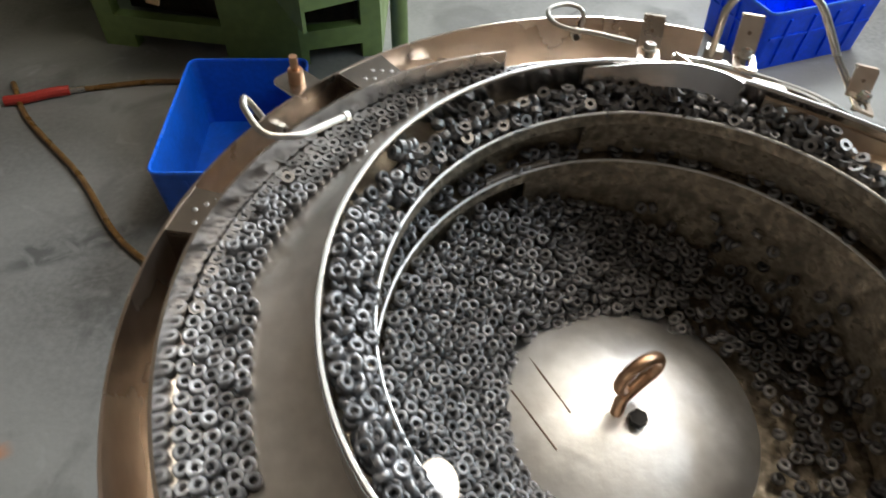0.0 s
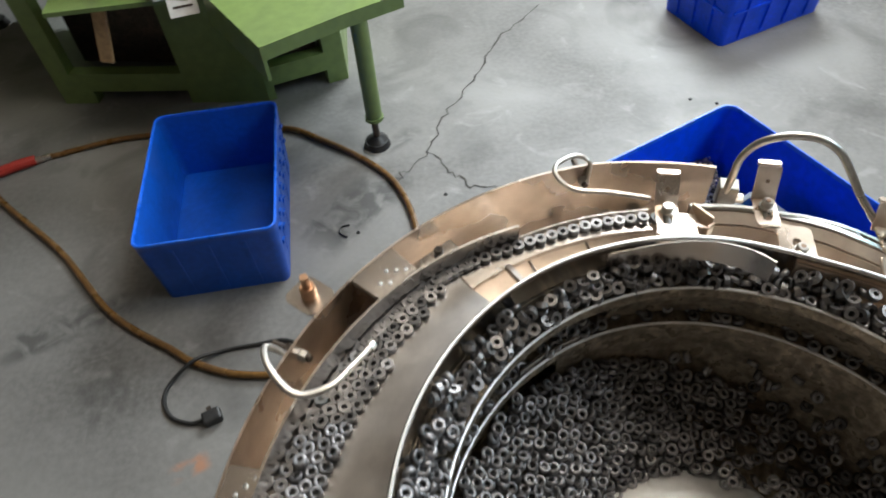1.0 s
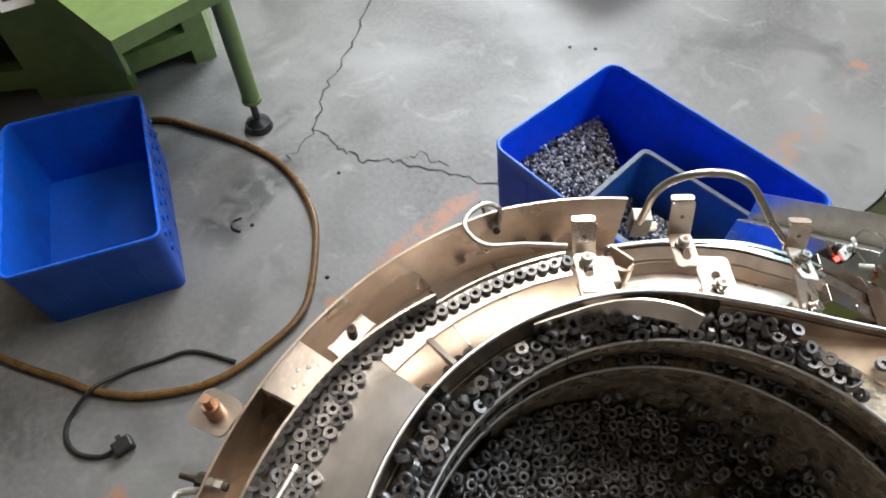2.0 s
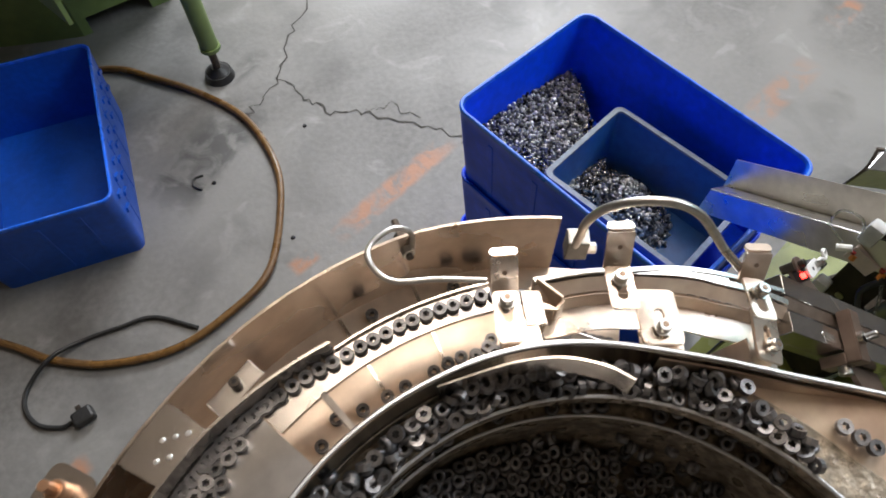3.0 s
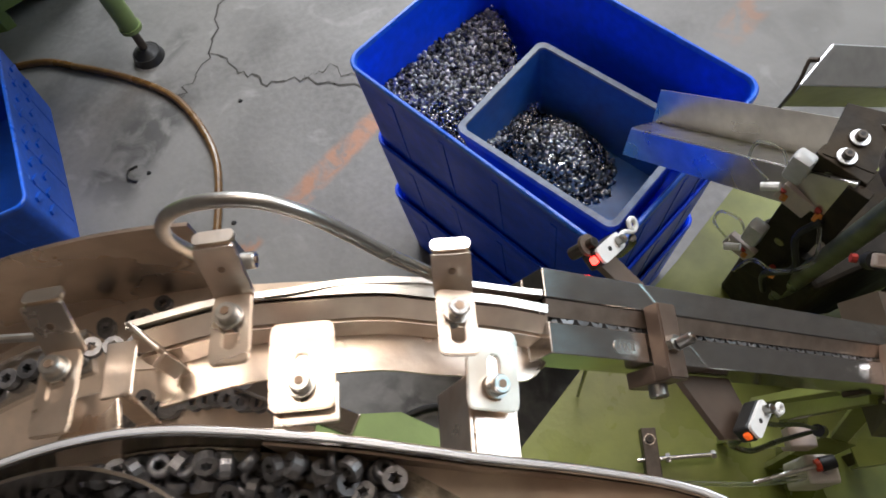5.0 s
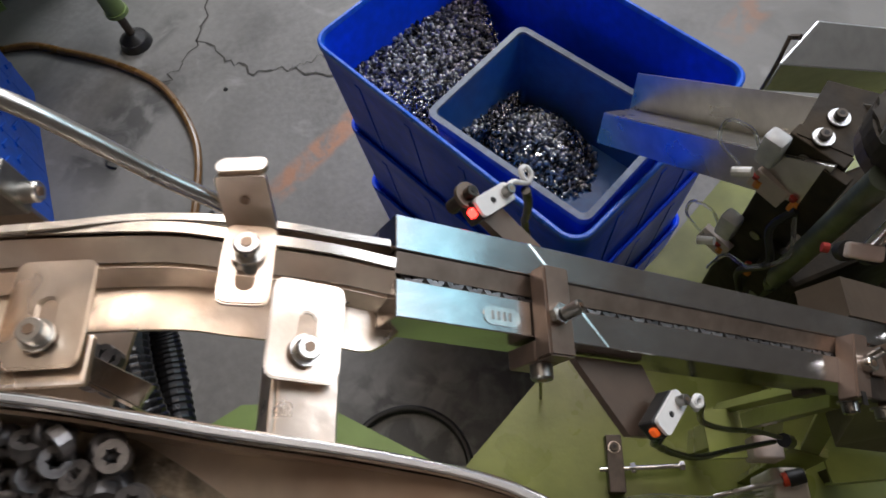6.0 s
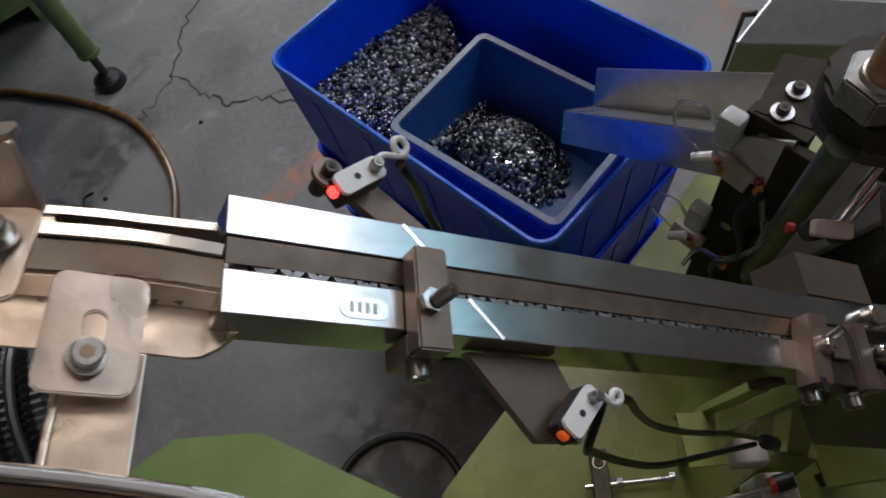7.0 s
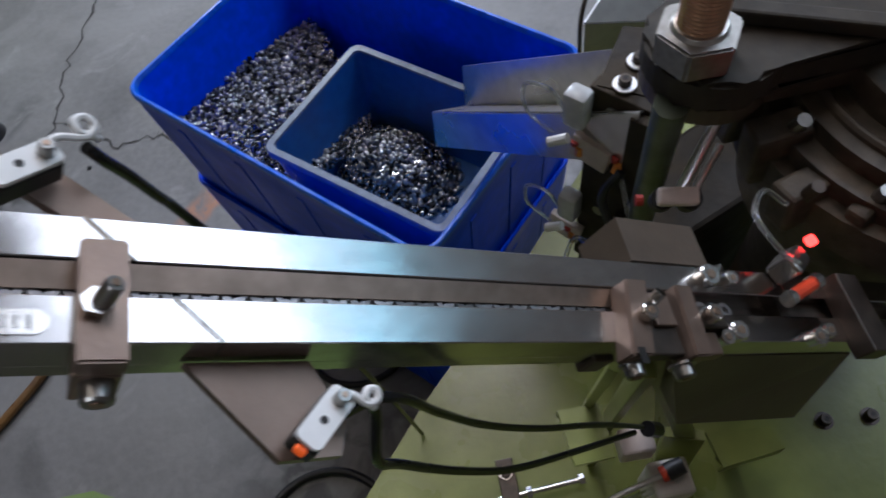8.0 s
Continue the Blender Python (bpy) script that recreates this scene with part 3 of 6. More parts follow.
rings = []
for r in (0.1004, 0.1002, 0.0985, 0.094, 0.088, 0.080, 0.070, 0.058, 0.045, 0.030, 0.015, 0.005):
    spots = [(DOME[0] + r * math.cos(radians(a)), DOME[1] + r * math.sin(radians(a))) for a in range(0, 360, 5)]
    rings.append([bm.verts.new((x, y, 1.050 if r == 0.1004 else dome_z(x, y))) for x, y in spots])
for p, q in zip(rings, rings[1:]):
    for k in range(72):
        bm.faces.new((p[k], p[(k + 1) % 72], q[(k + 1) % 72], q[k]))
bm.faces.new(rings[-1])
dome = part("dome", bm, DOME_STEEL, feeder, "polished steel dome with scuffs", True)
# two thin dark lines on the dome's left half
for line in (((0.0592, 0.2822), (0.0756, 0.2422), (0.0908, 0.2109)), ((0.0548, 0.2317), (0.0674, 0.2084), (0.0795, 0.1876))):
    part("dome_line", tube([(x, y, dome_z(x, y) - 0.0003) for x, y in line], 0.0008, 6, 6), BROWNED, dome, "dark line across the dome", True)
eye = []
for s_ in range(0, 13):
    a = radians(-75 + 300 * s_ / 12)
    eye.append((0.1300 + 0.0150 * math.cos(a) * 0.88, 0.2205 + 0.0150 * math.cos(a) * 0.48, 1.1155 + 0.0140 * math.sin(a)))
part("eye_bolt", tube([(0.1200, 0.2105, 1.080), (0.1205, 0.2115, 1.090), (0.1230, 0.2145, 1.0975), *eye[1:]], 0.0043, 12, 6), BRASS, dome, "coppery bent eye hook on the dome", True)
part("eye_bolt_nut", cyl(0.0062, 0.005, Matrix.Translation((0.132, 0.204, 1.0865)), 6), SOCKET, dome, "dark nut at the hook's foot")

# outer trough and its walls


def wall_arc(r_of, z0, z1, t=0.0018):
    return lambda a: [(r_of(a), z0), (r_of(a), z1), (r_of(a) + t, z1), (r_of(a) + t, z0)]


part("outer_wall", sweep(wall_arc(lambda a: table(OUTER_R, a), 1.128, 1.204), 72.6, 330, 2), WALL_STEEL, feeder, "tall curved outer guard wall", True)
part("pan", sweep(lambda a: [(rim_r(a) + 0.0028, PAN_Z - 0.002), (rim_r(a) + 0.0028, PAN_Z), (table(OUTER_R, a) + 0.0001, PAN_Z), (table(OUTER_R, a) + 0.0001, PAN_Z - 0.002)], 62, 330, 2), PAN_STEEL, feeder, "return pan of worn stainless sheet", True)
for a in (92.8, 104.2):
    part("pan_seam", sweep(lambda q: [(0.19, PAN_Z), (0.19, PAN_Z + 0.0012), (0.277, PAN_Z + 0.0012), (0.277, PAN_Z)], a - 0.25, a + 0.25, 0.5), STEEL, feeder, "raised weld seam")
def lane_z(a):
    """The outer track climbs towards the outlet."""
    return LANE_Z - 0.012 * min(1.2, max(0.0, (a - 122) / 60))


part("mid_wall", sweep(lambda a: [(table(MID_R, a), lane_z(a) - 0.004), (table(MID_R, a), 1.205), (table(MID_R, a) + 0.0018, 1.205), (table(MID_R, a) + 0.0018, lane_z(a) - 0.004)], 108.4, 330, 2), STEEL, feeder, "thin guide wall beside the outer track", True)


def lane(a):
    r0 = 0.2225 if a < 121 else rim_r(a) + 0.003
    r1 = table(MID_R, a) + 0.0001 if a > 108 else 0.2395
    if a < 121:
        return [(r0, LANE_Z - 0.004), (r0, LANE_Z), (r0 + 0.001, LANE_Z), (r1, LANE_Z), (r1, LANE_Z - 0.004)]
    z = lane_z(a)
    return [(r0, z - 0.004), (r0, z + 0.011), (0.2235, z), (r1, z), (r1, z - 0.004)]


part("outer_track", sweep(lane, 84, 120.9, 1), STEEL, feeder, "narrow single-file track ledge", True)
part("wide_track", sweep(lane, 121.2, 330, 2), SKIRT_STEEL, feeder, "sloping skirt and wide outer track", True)
part("rear_lip", sweep(lambda a: [(0.2395, LANE_Z - 0.004), (0.2395, LANE_Z + 0.003), (0.2408, LANE_Z + 0.003), (0.2408, LANE_Z - 0.004)], 84, 108, 1), STEEL, feeder, "low lip behind the single file", True)
for a0, a1 in ((126.9, 134.6), (163.5, 170.7)):
    part("bridge_plate", sweep(lambda a: [(table(MID_R, a) + 0.002, 1.201), (table(MID_R, a) + 0.002, 1.2035), (table(OUTER_R, a) - 0.0002, 1.2035), (table(OUTER_R, a) - 0.0002, 1.201)], a0, a1, 1), STEEL, feeder, "flat welded bridge plate between the walls")
    for k in range(5):
        spot = polar(0.2565 + 0.0045 * (k % 3) + 0.006 * (a0 > 150), a0 + 1.2 + 1.1 * k, 1.2034)
        part("weld_spot", cyl(0.0017, 0.0005, Matrix.Translation(spot), 10, 0.0011), SKIRT_STEEL, feeder)
    for b in (a0, a1):
        part("bridge_rib", sweep(lambda a: [(table(MID_R, a) + 0.002, 1.140), (table(MID_R, a) + 0.002, 1.2005), (table(OUTER_R, a) - 0.0002, 1.2005), (table(OUTER_R, a) - 0.0002, 1.140)], b - 0.15, b + 0.15, 0.3), STEEL, feeder)
part("gap_bar", sweep(lambda a: [(0.184, 1.186), (0.184, 1.196), (0.2225, 1.190), (0.2225, 1.186)], 112.6, 113.6, 0.5), STEEL, feeder, "flat bar bridging bowl and track")

# guide track that leads to the rail: plan of its outer top edge and of its front flange
GUIDE_OUT = [(0.178, 0.4390, 1.2035), (0.214, 0.4355, 1.1990), (0.241, 0.4302, 1.1935), (0.264, 0.4264, 1.188), (0.287, 0.4190, 1.183), (0.310, 0.4102, 1.1745), (0.325, 0.4038, 1.1675), (0.341, 0.3972, 1.160)]
GUIDE_IN = [(0.178, 0.4390, 1.2035), (0.214, 0.4355, 1.1990), (0.241, 0.4292, 1.1935), (0.274, 0.4190, 1.187), (0.297, 0.4085, 1.180), (0.321, 0.3985, 1.170), (0.3400, 0.3895, 1.1595)]
out_line, in_line = smooth_line(GUIDE_OUT, 5), smooth_line(GUIDE_IN, 5)


def strip(bm, line, a, b, lift_a, lift_b, thick):
    """A curved plate along a line, from offset a to offset b square to it in plan."""
    rings = []
    for i, q in enumerate(line):
        way = line[min(i + 1, len(line) - 1)] - line[max(i - 1, 0)]
        side = Vector((way.y, -way.x, 0)).normalized()
        p0, p1 = q + side * a + Vector((0, 0, lift_a)), q + side * b + Vector((0, 0, lift_b))
        d = (p1 - p0).normalized().cross(way.normalized()) * thick
        rings.append([bm.verts.new(p) for p in (p0, p1, p1 + d, p0 + d)])
    for p, q in zip(rings, rings[1:]):
        for k in range(4):
            bm.faces.new((p[k], p[(k + 1) % 4], q[(k + 1) % 4], q[k]))
    bm.faces.new(rings[0][::-1])
    bm.faces.new(rings[-1])
    return bm


def flange_outline():
    """Plan of the front flange: it follows the guide and ends in a rounded tongue beside the rail."""
    back, front = [], []
    for i, q in enumerate(in_line):
        way = in_line[min(i + 1, len(in_line) - 1)] - in_line[max(i - 1, 0)]
        side = Vector((way.y, -way.x, 0)).normalized()
        back.append(q + side * 0.0125 + Vector((0, 0, -0.020)))
        width = 0.0305 - 0.010 * max(0, i - len(in_line) + 4) ** 2 / 9
        front.append(q + side * width + Vector((0, 0, -0.020)))
    return back, front


def flange(thick=0.002):
    bm = bmesh.new()
    back, front = flange_outline()
    rings = [[bm.verts.new(p) for p in (b, b.lerp(f, 0.5) + Vector((0, 0, -0.0006)), f, f - Vector((0, 0, thick)), b - Vector((0, 0, thick)))] for b, f in zip(back, front)]
    for p, q in zip(rings, rings[1:]):
        for k in range(5):
            bm.faces.new((p[k], p[(k + 1) % 5], q[(k + 1) % 5], q[k]))
    bm.faces.new(rings[0][::-1])
    bm.faces.new(rings[-1])
    return bm


guide = part("guide_flange", flange(), GUIDE_STEEL, feeder, "front flange of the curved guide track, tarnished and reflection tinted", True)
part("guide_face", strip(bmesh.new(), in_line, 0.0104, 0.0127, -0.0092, -0.020, 0.002), WORN_STEEL, guide, "upright face of the guide", True)
part("guide_back", strip(bmesh.new(), out_line, 0.0, 0.0004, 0.0, -0.026, 0.002), GUIDE_STEEL, guide, "back wall of the guide", True)
part("guide_top", strip(bmesh.new(), out_line, 0.0004, 0.0030, 0.0006, 0.0006, 0.0014), ZINC, guide, "bright top edge of the guide", True)
part("guide_rib", strip(bmesh.new(), in_line, -0.0008, 0.0030, -0.0012, -0.0012, 0.0014), ZINC, guide, "second bright edge of the guide", True)
part("guide_cover", strip(bmesh.new(), in_line, 0.0032, 0.0101, -0.0026, -0.0085, 0.0014), WORN_STEEL, guide, "sloping cover over the nuts", True)
part("guide_bed", strip(bmesh.new(), in_line, -0.004, 0.0125, -0.022, -0.022, 0.003), PAN_STEEL, guide, smooth=True)
# flat bright cap over the slot between the two edges, before it opens towards the rail
cap_out = [q for q in out_line if 0.225 < q.x < 0.302]
bm = bmesh.new()
rings = []
for q in cap_out:
    a, b = q + Vector((0, -0.0028, 0.0004)), Vector((q.x, float(np.interp(q.x, [c.x for c in in_line], [c.y for c in in_line])) - 0.0002, q.z - 0.0006))
    if a.y - b.y < 0.0006:
        a.y = b.y + 0.0006
    rings.append([bm.verts.new(v) for v in (a, b, b - Vector((0, 0, 0.0012)), a - Vector((0, 0, 0.0012)))])
for p, q in zip(rings, rings[1:]):
    for k in range(4):
        bm.faces.new((p[k], p[(k + 1) % 4], q[(k + 1) % 4], q[k]))
bm.faces.new(rings[0][::-1])
bm.faces.new(rings[-1])
part("guide_cap", bm, ZINC, guide, "bright flat cap of the guide", True)
m = Matrix.Translation((0.1842, 0.4290, 1.1970)) @ pose(0, 0, 0, 0, 0, -61)
part("deflector", box(-0.0095, 0.0095, -0.001, 0.001, -0.0125, 0.0105, m, bevel=0.0006), GUIDE_STEEL, feeder, "bent deflector tongue")
part("deflector_lip", box(0.0090, 0.0110, -0.006, 0.001, -0.0125, 0.0060, m, bevel=0.0006), GUIDE_STEEL, feeder)
m = Matrix.Translation((0.1712, 0.4215, 1.2035)) @ pose(0, 0, 0, -8, 4, -14)
part("stop_tab", box(-0.0062, 0.0062, -0.0115, 0.0125, -0.0018, 0.0, m, bevel=0.0007), GUIDE_STEEL, feeder, "small flat stop tab")
part("stop_web", box(-0.0040, 0.0050, -0.0115, -0.0095, -0.040, -0.0019, m, bevel=0.0006), GUIDE_STEEL, feeder)
part("stop_point", prism([(0.0062, 0.004), (0.0150, -0.002), (0.0062, -0.001)], -0.0016, -0.0002, m), GUIDE_STEEL, feeder)
PLATE = Matrix.Translation((0.2205, 0.400, 1.149)) @ pose(0, 0, 0, 0, -14, -46)
part("chute_plate", box(-0.036, 0.034, -0.0045, 0.0045, -0.001, 0.001, PLATE, bevel=0.0005), STEEL, feeder, "sloping return strip under the guide")
part("chute_edge", box(-0.036, 0.034, -0.0055, -0.0045, -0.004, 0.003, PLATE), STEEL, feeder)
# flap inside the rim
FLAP = [(0.102, 0.3895, 1.224), (0.120, 0.3885, 1.227), (0.142, 0.3865, 1.231), (0.165, 0.380, 1.235), (0.184, 0.368, 1.237), (0.195, 0.356, 1.237)]
part("rim_flap", strip(bmesh.new(), smooth_line(FLAP, 5), 0, 0.0008, 0, -0.018, 0.0012), STEEL, feeder, "curved spring flap inside the rim", True)

# brackets along the guide: an upright lug and a slotted foot with a cap screw


def slotted(wide, length, slot_w, slot_len, slot_y, thick, m, corner=0.003, open_end=False):
    """A plate towards -y of its space, with rounded corners and a real slot through it; slot_y is the slot's middle."""
    bm = bmesh.new()
    h, r = wide / 2, slot_w / 2
    y0, y1 = slot_y - slot_len / 2 + r, slot_y + slot_len / 2 - r
    outer, inner = [], []
    for k in range(48):
        a = 2 * math.pi * k / 48
        c, d = math.cos(a), math.sin(a)
        inner.append((r * c, (y1 if d >= 0 else y0) + r * d))
        best = min((h / abs(c) if abs(c) > 1e-6 else 9), (length / 2 / abs(d) if abs(d) > 1e-6 else 9))
        x, y = best * c, best * d
        ex, ey = abs(x) - (h - corner), abs(y) - (length / 2 - corner)
        if ex > 0 and ey > 0:
            f = corner / math.hypot(ex, ey)
            x, y = math.copysign(h - corner + ex * min(1, f), x), math.copysign(length / 2 - corner + ey * min(1, f), y)
        outer.append((x, y - length / 2))
    lay = [[bm.verts.new(m @ Vector((x, y, z))) for x, y in line] for line, z in ((outer, 0), (outer, thick), (inner, thick), (inner, 0))]
    for p, q in zip(lay, lay[1:] + lay[:1]):
        for k in range(48):
            bm.faces.new((p[k], p[(k + 1) % 48], q[(k + 1) % 48], q[k]))
    bmesh.ops.recalc_face_normals(bm, faces=bm.faces)
    edges = [e for e in bm.edges if len(e.link_faces) == 2 and e.calc_face_angle(0) > 1.0]
    bmesh.ops.bevel(bm, geom=edges, offset=0.0005, segments=2, affect="EDGES")
    return bm


def spacer_screw(holder, m, at):
    """A cap screw on a washer, its shank going down through the slot."""
    head = hex_socket_screw(holder, m @ Matrix.Translation((0, -at, 0.0040)), 0.0040, 0.0046, washer=0.0052)
    part("shank", cyl(0.0022, 0.010, m @ Matrix.Translation((0, -at, -0.006)), 12), DULL_ZINC, head, smooth=True)


def bracket(at, turn, foot_len, lug_h, screw_at, lean=30.0, wide=0.0155, tilt=0.0, roll=0.0, lug_roll=None):
    """An L bracket whose slotted foot runs towards -y of its own space; its lug stands at y 0 and folds back at the top."""
    m = Matrix.Translation(at) @ pose(0, 0, 0, tilt, roll, turn)
    holder = part("bracket", slotted(wide, foot_len, 0.0058, 0.0150, -screw_at - 0.0050, 0.002, m), GUIDE_STEEL, feeder, "bent stainless bracket with a slotted foot", True)
    stand_m = m if lug_roll is None else Matrix.Translation(at) @ pose(0, 0, 0, tilt, lug_roll, turn)
    up = stand_m @ pose(0, -0.0006, 0.0004, 90 - lean, 0, 0)
    bm = prism([(x, y + lug_h / 2) for x, y in rounded(wide, lug_h + 0.003, 0.0012)], -0.002, 0.0, up)
    bmesh.ops.bevel(bm, geom=[e for e in bm.edges if e.calc_face_angle(0) > 1.0], offset=0.0005, segments=2, affect="EDGES")
    lug = part("lug", bm, GUIDE_STEEL, holder, "", True)
    fold = up @ Matrix.Translation((0, lug_h + 0.0010, -0.002)) @ pose(0, 0, 0, lean - 99, 0, 0)
    bm = prism([(x, y + 0.0028) for x, y in rounded(wide, 0.0062, 0.0026)], 0.0, 0.002, fold)
    bmesh.ops.bevel(bm, geom=[e for e in bm.edges if e.calc_face_angle(0) > 1.0], offset=0.0005, segments=2, affect="EDGES")
    part("lug_fold", bm, GUIDE_STEEL, lug, "", True)
    part("lug_hole", cyl(0.0014, 0.0003, up @ Matrix.Translation((0, lug_h * 0.62, 0.0001)), 12), SLOT, lug)
    part("lug_hole_back", cyl(0.0014, 0.0003, up @ Matrix.Translation((0, lug_h * 0.62, -0.0023)), 12), SLOT, lug)
    spacer_screw(holder, m, screw_at)
    return m


def tab(at, turn, length, screw_at, wide=0.020, tilt=0.0, roll=0.0, slot_len=0.019, slot_lift=0.0035):
    """A flat slotted tab bolted through its slot."""
    m = Matrix.Translation(at) @ pose(0, 0, 0, tilt, roll, turn)
    holder = part("slotted_tab", slotted(wide, length, 0.0058, slot_len, -screw_at + slot_lift, 0.002, m, 0.0035), GUIDE_STEEL, feeder, "flat slotted stainless tab", True)
    spacer_screw(holder, m, screw_at)
    return m


bracket((0.1570, 0.4328, 1.2120), -15, 0.0335, 0.0205, 0.0085, 28, tilt=-7)
bracket((0.2238, 0.4262, 1.2128), -17, 0.0290, 0.0235, 0.0105, 17, tilt=-6)
bracket((0.3020, 0.3982, 1.1975), -20, 0.0285, 0.0172, 0.0112, 20, tilt=-8, roll=15, lug_roll=3)
tab((0.2425, 0.4108, 1.1985), -17.5, 0.0355, 0.0262, 0.0250, -3, 6)
tab((0.3106, 0.3850, 1.1745), -21, 0.0336, 0.0240, 0.0246, 3, 33)
# foot plates that carry the tabs
m = Matrix.Translation((0.2330, 0.3785, 1.1965)) @ pose(0, 0, 0, -3, 6, -17.5)
part("tab_foot", box(-0.0130, 0.0125, -0.0060, 0.010, -0.002, 0.0012, m, bevel=0.0012), GUIDE_STEEL, feeder, "thick foot under the slotted tab")
m = Matrix.Translation((0.299, 0.354, 1.1655)) @ pose(0, 0, 0, 0, 26, -20)
part("support_strap", box(-0.0105, 0.0095, -0.030, 0.014, -0.002, 0.001, m, bevel=0.0006), GUIDE_STEEL, feeder, "flat strap from the bowl wall to the guide")
part("support_web", box(-0.0125, -0.0105, -0.030, 0.016, -0.034, 0.001, m, bevel=0.0005), GUIDE_STEEL, feeder)
m = Matrix.Translation((0.156, 0.4005, 1.2035)) @ pose(0, 0, 0, 0, 0, -8)
part("support_strap", box(-0.012, 0.012, -0.016, 0.016, -0.002, 0.001, m, bevel=0.0006), GUIDE_STEEL, feeder)

# bent wires and the pipe
part("wire_guide", tube([(0.119, 0.4905, 1.190), (0.119, 0.491, 1.208), (0.108, 0.494, 1.213), (0.092, 0.486, 1.214), (0.090, 0.474, 1.213), (0.099, 0.460, 1.213), (0.124, 0.453, 1.212), (0.150, 0.4435, 1.211)], 0.0018, 10), ZINC, feeder, "bent round wire over the trough", True)
part("wire_guide", tube([(-0.109, 0.3635, 1.196), (-0.115, 0.359, 1.214), (-0.117, 0.352, 1.224), (-0.113, 0.338, 1.225), (-0.099, 0.321, 1.221), (-0.080, 0.325, 1.217), (-0.066, 0.340, 1.213), (-0.055, 0.353, 1.210)], 0.0022, 10), ZINC, feeder, "bent round wire hooking over the wall", True)
part("wire_tip", cyl(0.0032, 0.004, look((-0.056, 0.352, 1.210), (-0.066, 0.340, 1.213)), 12), ZINC, feeder)
pipe = part("air_pipe", tube([(0.216, 0.459, 1.185), (0.2130, 0.4525, 1.212), (0.2116, 0.4485, 1.235), (0.2185, 0.4448, 1.2505), (0.2325, 0.4380, 1.2598), (0.2490, 0.4300, 1.2612), (0.2620, 0.4236, 1.2535), (0.2730, 0.4183, 1.2380), (0.2840, 0.4128, 1.2200), (0.2925, 0.4086, 1.2085), (0.2985, 0.4056, 1.2003)], 0.0027, 12), ZINC, feeder, "bent metal air pipe", True)
m = Matrix.Translation((0.217, 0.460, 1.188)) @ pose(0, 0, 0, 0, 0, -20)
block = part("pipe_block", box(-0.006, 0.008, -0.006, 0.006, -0.010, 0.010, m, bevel=0.001), DULL_ZINC, feeder, "small clamp block at the pipe's foot")
hex_socket_screw(block, m @ pose(0.008, 0, -0.004, 0, 90, 0), 0.004, 0.006)
# tabs and bolts on the outer wall
m = Matrix.Translation((-0.0875, 0.3995, 1.198)) @ pose(0, 0, 0, 0, 0, 46)
ear = part("ear", prism([(x, y + 0.010) for x, y in rounded(0.025, 0.028, 0.006)], 0, 0.002, m), STEEL, feeder, "welded ear outside the wall")
hex_socket_screw(ear, m @ Matrix.Translation((0, 0.010, 0.002)), 0.0055, 0.010, BRASS, "ear_bolt", "coppery hexagon bolt")
part("ear_stud", cyl(0.003, 0.012, m @ Matrix.Translation((0, 0.010, 0.010)), 10), BRASS, ear)
m = Matrix.Translation((-0.003, 0.437, 1.180)) @ pose(0, 0, 0, 0, 0, 33)
pad = part("fence_pad", box(-0.017, 0.017, -0.004, 0.010, 0, 0.003, m, bevel=0.0008), STEEL, feeder, "small pad holding the fence")
hex_socket_screw(pad, m @ Matrix.Translation((0.002, 0.004, 0.003)), 0.0035, 0.006, BLACK_STEEL)
for a in (146.5, 93.0):
    stud = part("wall_nut", cyl(0.0042, 0.005, Matrix.Translation(polar(table(OUTER_R, a) - 0.0052, a, 1.190)) @ pose(0, 0, 0, 0, 90, a), 6), ZINC, feeder, "nut on the inside of the wall")
    part("stud", cyl(0.0024, 0.030, Matrix.Translation(polar(table(OUTER_R, a) - 0.008, a, 1.190)) @ pose(0, 0, 0, 0, 90, a), 10), BLACK_STEEL, stud)
    part("outer_nut", cyl(0.0048, 0.008, Matrix.Translation(polar(table(OUTER_R, a) + 0.003, a, 1.190)) @ pose(0, 0, 0, 0, 90, a), 6), BLACK_STEEL, stud)

# drive unit, stand and its plate
drive = thing("feeder_drive", "dark vibratory drive unit under the bowl, on a green stand plate", "drive unit")
bm = bmesh.new()
add_cyl(bm, 0.150, 0.165, Matrix.Translation((BOWL[0], BOWL[1], 0.836)), 48)
add_cyl(bm, 0.165, 0.025, Matrix.Translation((BOWL[0], BOWL[1], 1.006)), 48)
part("drive_body", bm, BLACK_STEEL, drive, smooth=True)
stand = thing("feeder_stand", "green painted steel stand with a chamfered top plate", "stand")
part("stand_plate", prism([(0.243, 0.462), (0.180, 0.487), (0.02, 0.455), (-0.09, 0.33), (-0.11, 0.10), (0.0, -0.06), (0.26, -0.06), (0.37, 0.10), (0.372, 0.300), (0.330, 0.365)], 0.815, 0.830), GREEN, stand)
for x, y in ((-0.02, 0.05), (0.26, 0.05), (-0.02, 0.34), (0.22, 0.36)):
    part("stand_leg", box(x - 0.03, x + 0.03, y - 0.03, y + 0.03, 0.0, 0.815, bevel=0.004), GREEN, stand)
loop = thing("floor_cable", "black rubber cable looped on the oily concrete floor", "cable")
part("cable_arc", tube([(0.221 + 0.125 * math.cos(radians(a)), 0.547 + 0.125 * math.sin(radians(a)), 0.008) for a in range(-60, 221, 10)], 0.0075, 10), RUBBER, loop, "", True)
conduit = thing("corrugated_conduit", "two black corrugated plastic conduits looping below the bowl", "conduit")
